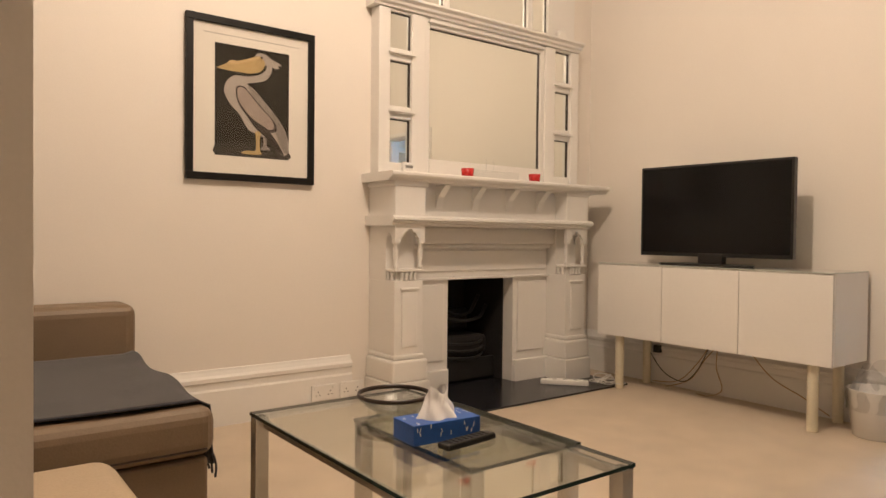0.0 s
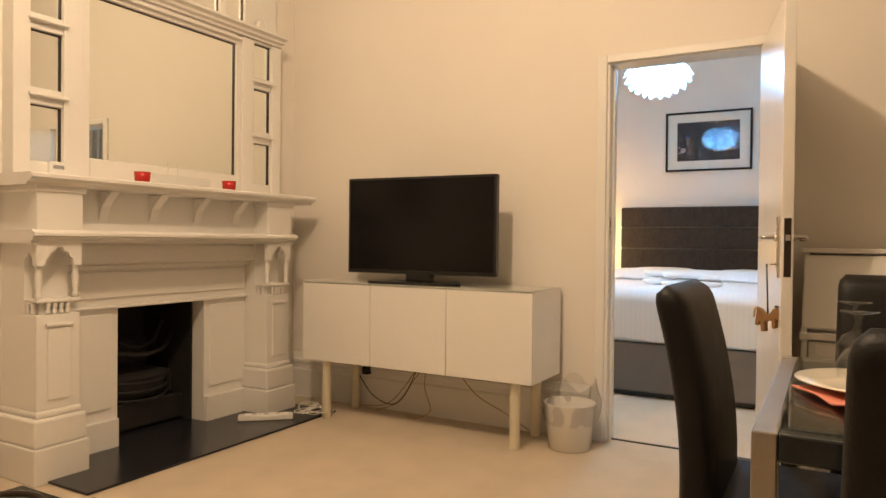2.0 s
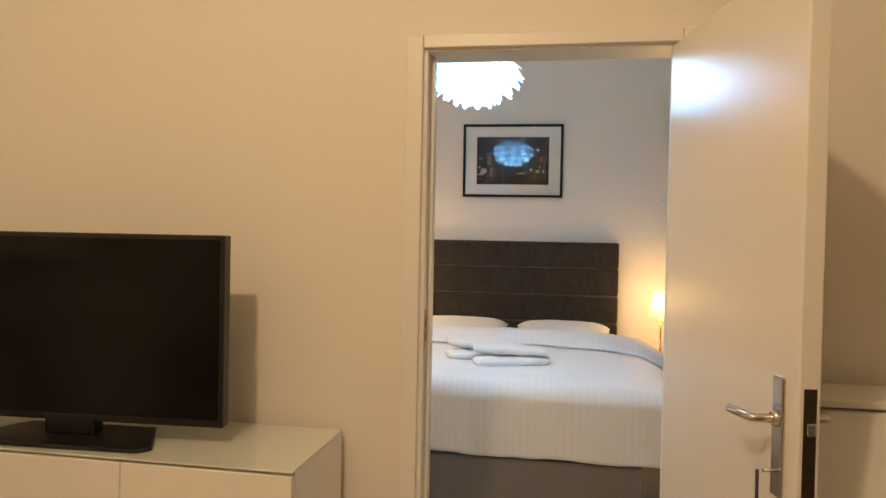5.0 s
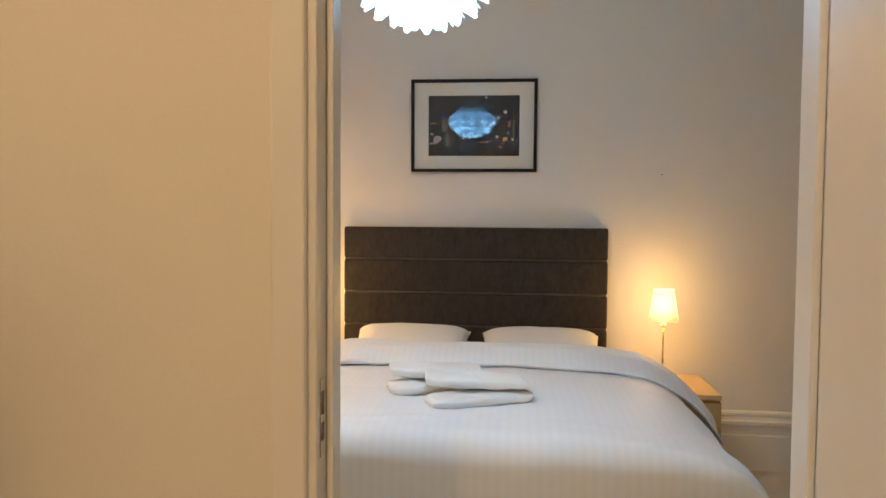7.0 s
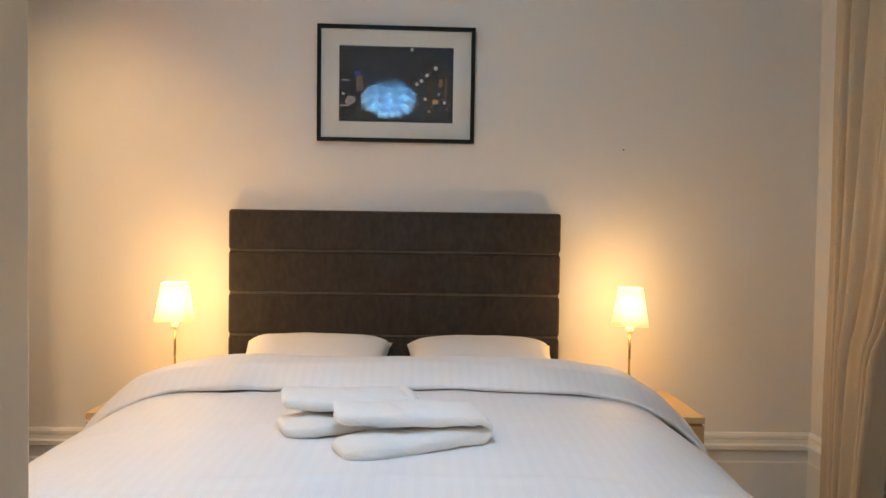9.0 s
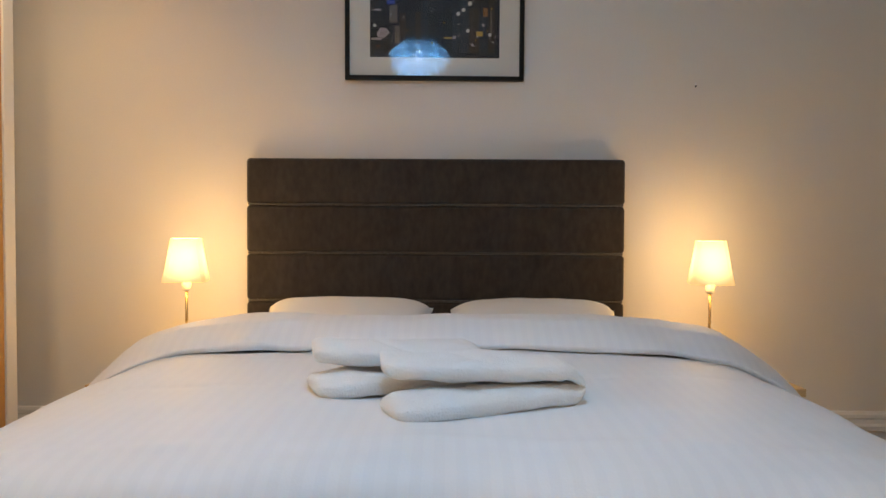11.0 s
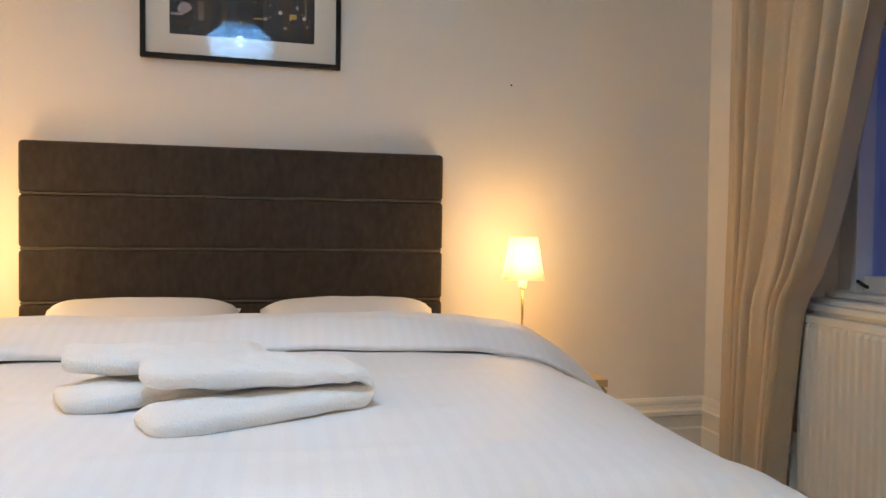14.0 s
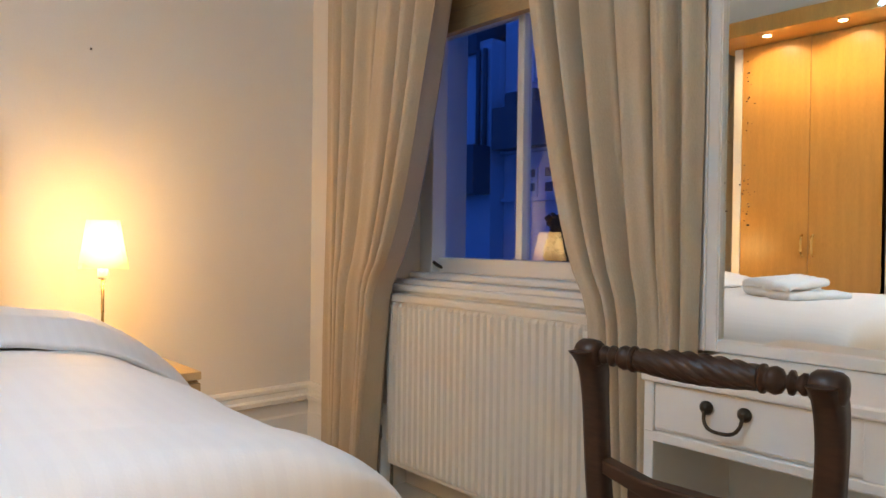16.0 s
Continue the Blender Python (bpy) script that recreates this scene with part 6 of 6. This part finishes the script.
for k in range(5):
    r = rng.uniform(0.05, 0.10)
    ox, oy = rng.uniform(-0.05, 0.05), rng.uniform(-0.04, 0.04)
    tl = rng.uniform(0.1, 0.9)
    pts = [(ox + r * math.cos(a * 0.5236 + k), oy + 0.7 * r * math.sin(a * 0.5236 + k), 0.006 + 0.004 * k + 0.03 * tl * (1 + math.sin(a * 0.5236))) for a in range(13)]
    part("loop", tube(bm_new(), bend(pts, 3), 0.0035, 6), CABLEW, cl)
cb = thing("cable_bundle", (3.70, 2.1, 0.0), "dark and pale cables hanging below the cabinet", "cable")
for pts, m in (([(-0.02, 0.50, 0.20), (-0.05, 0.38, 0.10), (-0.08, 0.22, 0.07), (-0.08, 0.12, 0.16), (-0.05, 0.05, 0.335)], CABLEB),
               ([(-0.03, 0.06, 0.335), (-0.04, 0.14, 0.20), (-0.04, 0.28, 0.06), (-0.05, 0.46, 0.03)], BIRCHD),
               ([(-0.03, 0.02, 0.335), (-0.03, 0.03, 0.18), (-0.05, -0.02, 0.06), (-0.06, 0.06, 0.008), (-0.06, 0.14, 0.010)], BIRCHD),
               ([(-0.03, 0.0, 0.335), (-0.035, 0.10, 0.22), (-0.04, 0.20, 0.08), (-0.05, 0.36, 0.010)], BIRCHD),
               ([(-0.03, -0.15, 0.335), (-0.03, -0.30, 0.18), (-0.035, -0.48, 0.10), (-0.04, -0.62, 0.03)], BIRCHD)):
    part("cable", tube(bm_new(), bend(pts, 7), 0.003, 6), m, cb)
wp = thing("plug", (TX - 0.012, 2.585, 0.225), "black plug in a socket behind the cabinet", "plug")
part("body", b1(-0.045, 0, -0.024, 0.024, -0.024, 0.024, 0.006), BLACKP, wp)
part("plate", b1(0, 0.010, -0.045, 0.045, -0.045, 0.045, 0.003), LACQ, wp)

bn = thing("waste_bin", (3.575, 1.228, 0.0), "white waste bin lined with a clear plastic bag", "bin")
part("pail", lathe(bm_new(), [(0.098, 0), (0.104, 0.004), (0.128, 0.225), (0.131, 0.23), (0.126, 0.23), (0.098, 0.008)], 28), LACQ, bn)


def bag(u, v):
    th = 2 * math.pi * u
    w = 1 + 0.16 * noise.noise((math.cos(th) * 2.5, math.sin(th) * 2.5, v * 4)) + 0.06 * math.sin(9 * th)
    r = (0.126 + 0.022 * math.sin(math.pi * v)) * w
    z = 0.13 + 0.20 * v + 0.03 * math.sin(3 * th) * v
    return Vector((r * math.cos(th) * (1 - 0.25 * v) + 0.02 * v, r * math.sin(th) * (1 - 0.25 * v) - 0.03 * v, z))


o = part("liner", sheet(bm_new(), 48, 14, bag), BAG, bn, "crinkled clear plastic liner")
o.visible_shadow = False

# ---- living room: dining table and chairs ----
DGLASS = mat("dark tinted glass", (0.035, 0.042, 0.045), 0.05, vary=0.1, bump=0)
BRUSH = mat("brushed steel", (0.50, 0.46, 0.40), 0.34, 1.0, vary=0.08, fine=200, bump=0.03)
dt = thing("dining_table", (1.845, -0.35, 0), "dining table with a dark glass top and brushed steel frame", "dining table")
TXH, TYH = 0.41, 0.56
part("tabletop", b1(-TXH + 0.041, TXH - 0.041, -TYH + 0.041, TYH - 0.041, 0.722, 0.738, 0.002), DGLASS, dt, "dark tinted glass top")
part("top_pane", b1(-TXH + 0.034, TXH - 0.034, -TYH + 0.034, TYH - 0.034, 0.7405, 0.745, 0.002), TABLEG, dt, "clear glass pane")
for sx in (-1, 1):
    part("end_rail", b1(min(sx * TXH, sx * (TXH - 0.038)), max(sx * TXH, sx * (TXH - 0.038)), -TYH + 0.038, TYH - 0.038, 0.695, 0.738, 0.003), DGLASS, dt, "dark end rail")
    part("side_rail", b1(-TXH + 0.038, TXH - 0.038, min(sx * TYH, sx * (TYH - 0.038)), max(sx * TYH, sx * (TYH - 0.038)), 0.695, 0.738, 0.003), BRUSH, dt)
    for sy in (-1, 1):
        part("leg", b1(sx * (TXH - 0.019) - 0.019, sx * (TXH - 0.019) + 0.019, sy * (TYH - 0.019) - 0.019, sy * (TYH - 0.019) + 0.019, 0, 0.739, 0.003), BRUSH, dt, "square brushed steel leg")


def dining_chair(name, place, turn):
    """Seat towards local -y, tall padded back at y = 0."""
    c = thing(name, place, "tall black leather dining chair with a curved padded back", "chair", turn, group="dining chairs")
    b = bm_new()

    def back(u, v):
        th = 2 * math.pi * u
        z = 0.40 + 0.535 * v
        w = 0.215 - 0.012 * v
        d = 0.041 * (1 - 0.08 * v)
        top = 1.0
        if v > 0.915:
            top = math.sqrt(max(0.0, 1 - ((v - 0.915) / 0.085) ** 2))
        lean = 0.065 * v ** 1.6 - 0.015 * math.sin(math.pi * v)
        cx, sx = math.cos(th), math.sin(th)
        return Vector((w * math.copysign(abs(cx) ** 0.22, cx) * (0.90 + 0.10 * top), lean + d * math.copysign(abs(sx) ** 0.6, sx) * (0.12 + 0.88 * top), z))
    sheet(b, 40, 30, back)
    bmesh.ops.remove_doubles(b, verts=b.verts[:], dist=0.0004)
    bmesh.ops.holes_fill(b, edges=b.edges[:], sides=0)
    part("backrest", b, LEATHER, c)
    part("seat", b1(-0.22, 0.22, -0.46, 0.0, 0.40, 0.48, 0.025, 3), LEATHER, c)
    for sx in (-1, 1):
        for y in (-0.43, -0.02):
            part("leg", b1(sx * 0.19 - 0.02, sx * 0.19 + 0.02, y - 0.02, y + 0.02, 0, 0.41, 0.003), DARK, c)
    return c


dc = dining_chair("dining_chair", (1.97, 0.345, 0), 0)
copy_thing(dc, pose(2.71, -0.12, 0, 0, 0, -90))
copy_thing(dc, pose(1.235, -0.115, 0, 0, 0, 90))


def wine_glass(x, y):
    g = thing("wine_glass", (x, y, 0.7455), "clear wine glass standing upside down on the table", "glass", group="wine glasses")
    o = part("bowl", lathe(bm_new(), [(0.031, 0), (0.038, 0.027), (0.038, 0.048), (0.026, 0.072), (0.006, 0.083), (0.0035, 0.089), (0.0035, 0.137), (0.008, 0.144), (0.034, 0.149), (0.034, 0.151), (0.003, 0.151)], 32), WINE, g)
    o.visible_shadow = False


wine_glass(2.12, 0.055)
wine_glass(1.86, 0.055)
pt1 = thing("dinner_plate", (1.80, 0.03, 0.752), "cream china dinner plate laid on a napkin", "plate")
part("plate", lathe(bm_new(), [(0.07, 0), (0.075, 0.004), (0.135, 0.016), (0.135, 0.019), (0.078, 0.008), (0.01, 0.007)], 48), CHINA, pt1)
nk = thing("napkin", (1.72, 0.06, 0.7458), "folded coral napkin beside the plate", "napkin", 25)
part("cloth", sheet(bm_new(), 18, 12, lambda u, v: Vector((-0.11 + 0.22 * u, -0.07 + 0.14 * v, 0.003 + 0.014 * abs(math.sin(4 * u + 2 * v)) * (1 - u) + 0.002)), 0.003), PINK, nk)

# carpet joint in the doorway
solid("threshold_strip", b1(TX + 0.055, TX + 0.075, D0 + 0.0245, D1 - 0.0245, 0.0005, 0.005, 0.001), BRONZE, "thin dark carpet joint strip in the doorway", "threshold")

# ---- outside: yard and houses at dusk ----
solid("ground", b1(-10, 60, -60, SY - 0.45, -0.6, -0.5), FACADE_DARK, "dark paved yard outside", "ground")


def far_house(x0, x1, y, z1, name, label):
    h = thing(name, ((x0 + x1) / 2, y, -0.5), label, "house")
    part("wall", b1(-(x1 - x0) / 2, (x1 - x0) / 2, -4, 0, 0, z1 + 0.5), RENDERW, h)
    return h, (x0 + x1) / 2


def far_window(h, cx, x0, x1, z0, z1):
    w = part("window", b1(x0 - cx, x1 - cx, 0.0, 0.05, z0 + 0.5, z1 + 0.5), RENDERW, h)
    n = 2
    for k in range(n):
        a, b2 = x0 - cx + 0.05 + k * (x1 - x0 - 0.05) / n, x0 - cx + (k + 1) * (x1 - x0 - 0.05) / n
        for zz0, zz1 in ((z0, (z0 + z1) / 2 - 0.02), ((z0 + z1) / 2 + 0.02, z1)):
            part("pane", b1(a, b2, 0.045, 0.056, zz0 + 0.54, zz1 + 0.46), FACADE_DARK, w)
    part("sill", b1(x0 - cx - 0.06, x1 - cx + 0.06, 0.0, 0.12, z0 + 0.42, z0 + 0.5), RENDERW, w)


h, cx = far_house(9.0, 14.05, -10.0, 9.0, "white_house", "white stuccoed house with small sash windows at dusk")
far_window(h, cx, 13.10, 13.48, 1.96, 2.48)
far_window(h, cx, 12.40, 12.94, 1.94, 2.50)
far_window(h, cx, 13.22, 13.45, 4.28, 4.90)
far_window(h, cx, 12.45, 12.80, 4.20, 4.85)
part("parapet", b1(11.8 - cx, 13.95 - cx, 0, 0.5, 3.35, 4.20), FACADE_DARK, h, "dark roof terrace parapet")
part("ledge", b1(11.0 - cx, 14.05 - cx, 0, 0.14, 3.30, 3.42), RENDERW, h)
part("ledge", b1(11.0 - cx, 14.05 - cx, 0, 0.10, 2.30, 2.38), RENDERW, h)
for px in (13.55, 13.05):
    part("chimney_pot", b1(px - cx - 0.16, px - cx + 0.16, 0.1, 0.4, 4.2, 4.5, 0.03), FACADE_DARK, h)
h2, cx2 = far_house(14.06, 20.0, -9.6, 5.2, "rendered_house", "pale rendered back of a house with drainpipes")
part("roof", b1(14.42 - cx2, 20.0 - cx2, -3.9, 0.1, 5.45, 6.6), FACADE_DARK, h2, "dark slate roof")
part("balcony", b1(14.08 - cx2, 15.05 - cx2, 0, 0.5, 2.45, 3.45), FACADE_DARK, h2, "dark wooden balcony box")
for px in (14.20, 14.40):
    part("drainpipe", tube(bm_new(), [(px - cx2, 0.06, 3.3), (px - cx2, 0.06, 5.5)], 0.05, 8), FACADE_DARK, h2)
bs = thing("garden_shrub", (11.55, -9.0, -0.5), "dark clipped shrub in the yard", "shrub")
b = bm_new()
rng = random.Random(9)
for k in range(1100):
    a, r, zz = rng.uniform(0, 6.283), 0.50 * rng.random() ** 0.5, rng.uniform(0.1, 1.95)
    r *= 1 - 0.25 * zz / 2.2
    p, s = Vector((r * math.cos(a), 0.6 * r * math.sin(a), zz)), rng.uniform(0.06, 0.14)
    n1, n2 = Vector((rng.gauss(0, 1), rng.gauss(0, 1), rng.gauss(0, 1))).normalized(), Vector((rng.gauss(0, 1), rng.gauss(0, 1), rng.gauss(0, 1))).normalized()
    b.faces.new([b.verts.new(p + n1 * s), b.verts.new(p + n2 * s), b.verts.new(p - n1 * s), b.verts.new(p - n2 * s)])
part("foliage", b, mat("dark foliage", (0.012, 0.016, 0.012), 0.9, vary=0.3), bs)
part("stem", lathe(bm_new(), [(0.06, 0), (0.05, 0.6), (0.02, 1.4)], 10), DARK, bs)
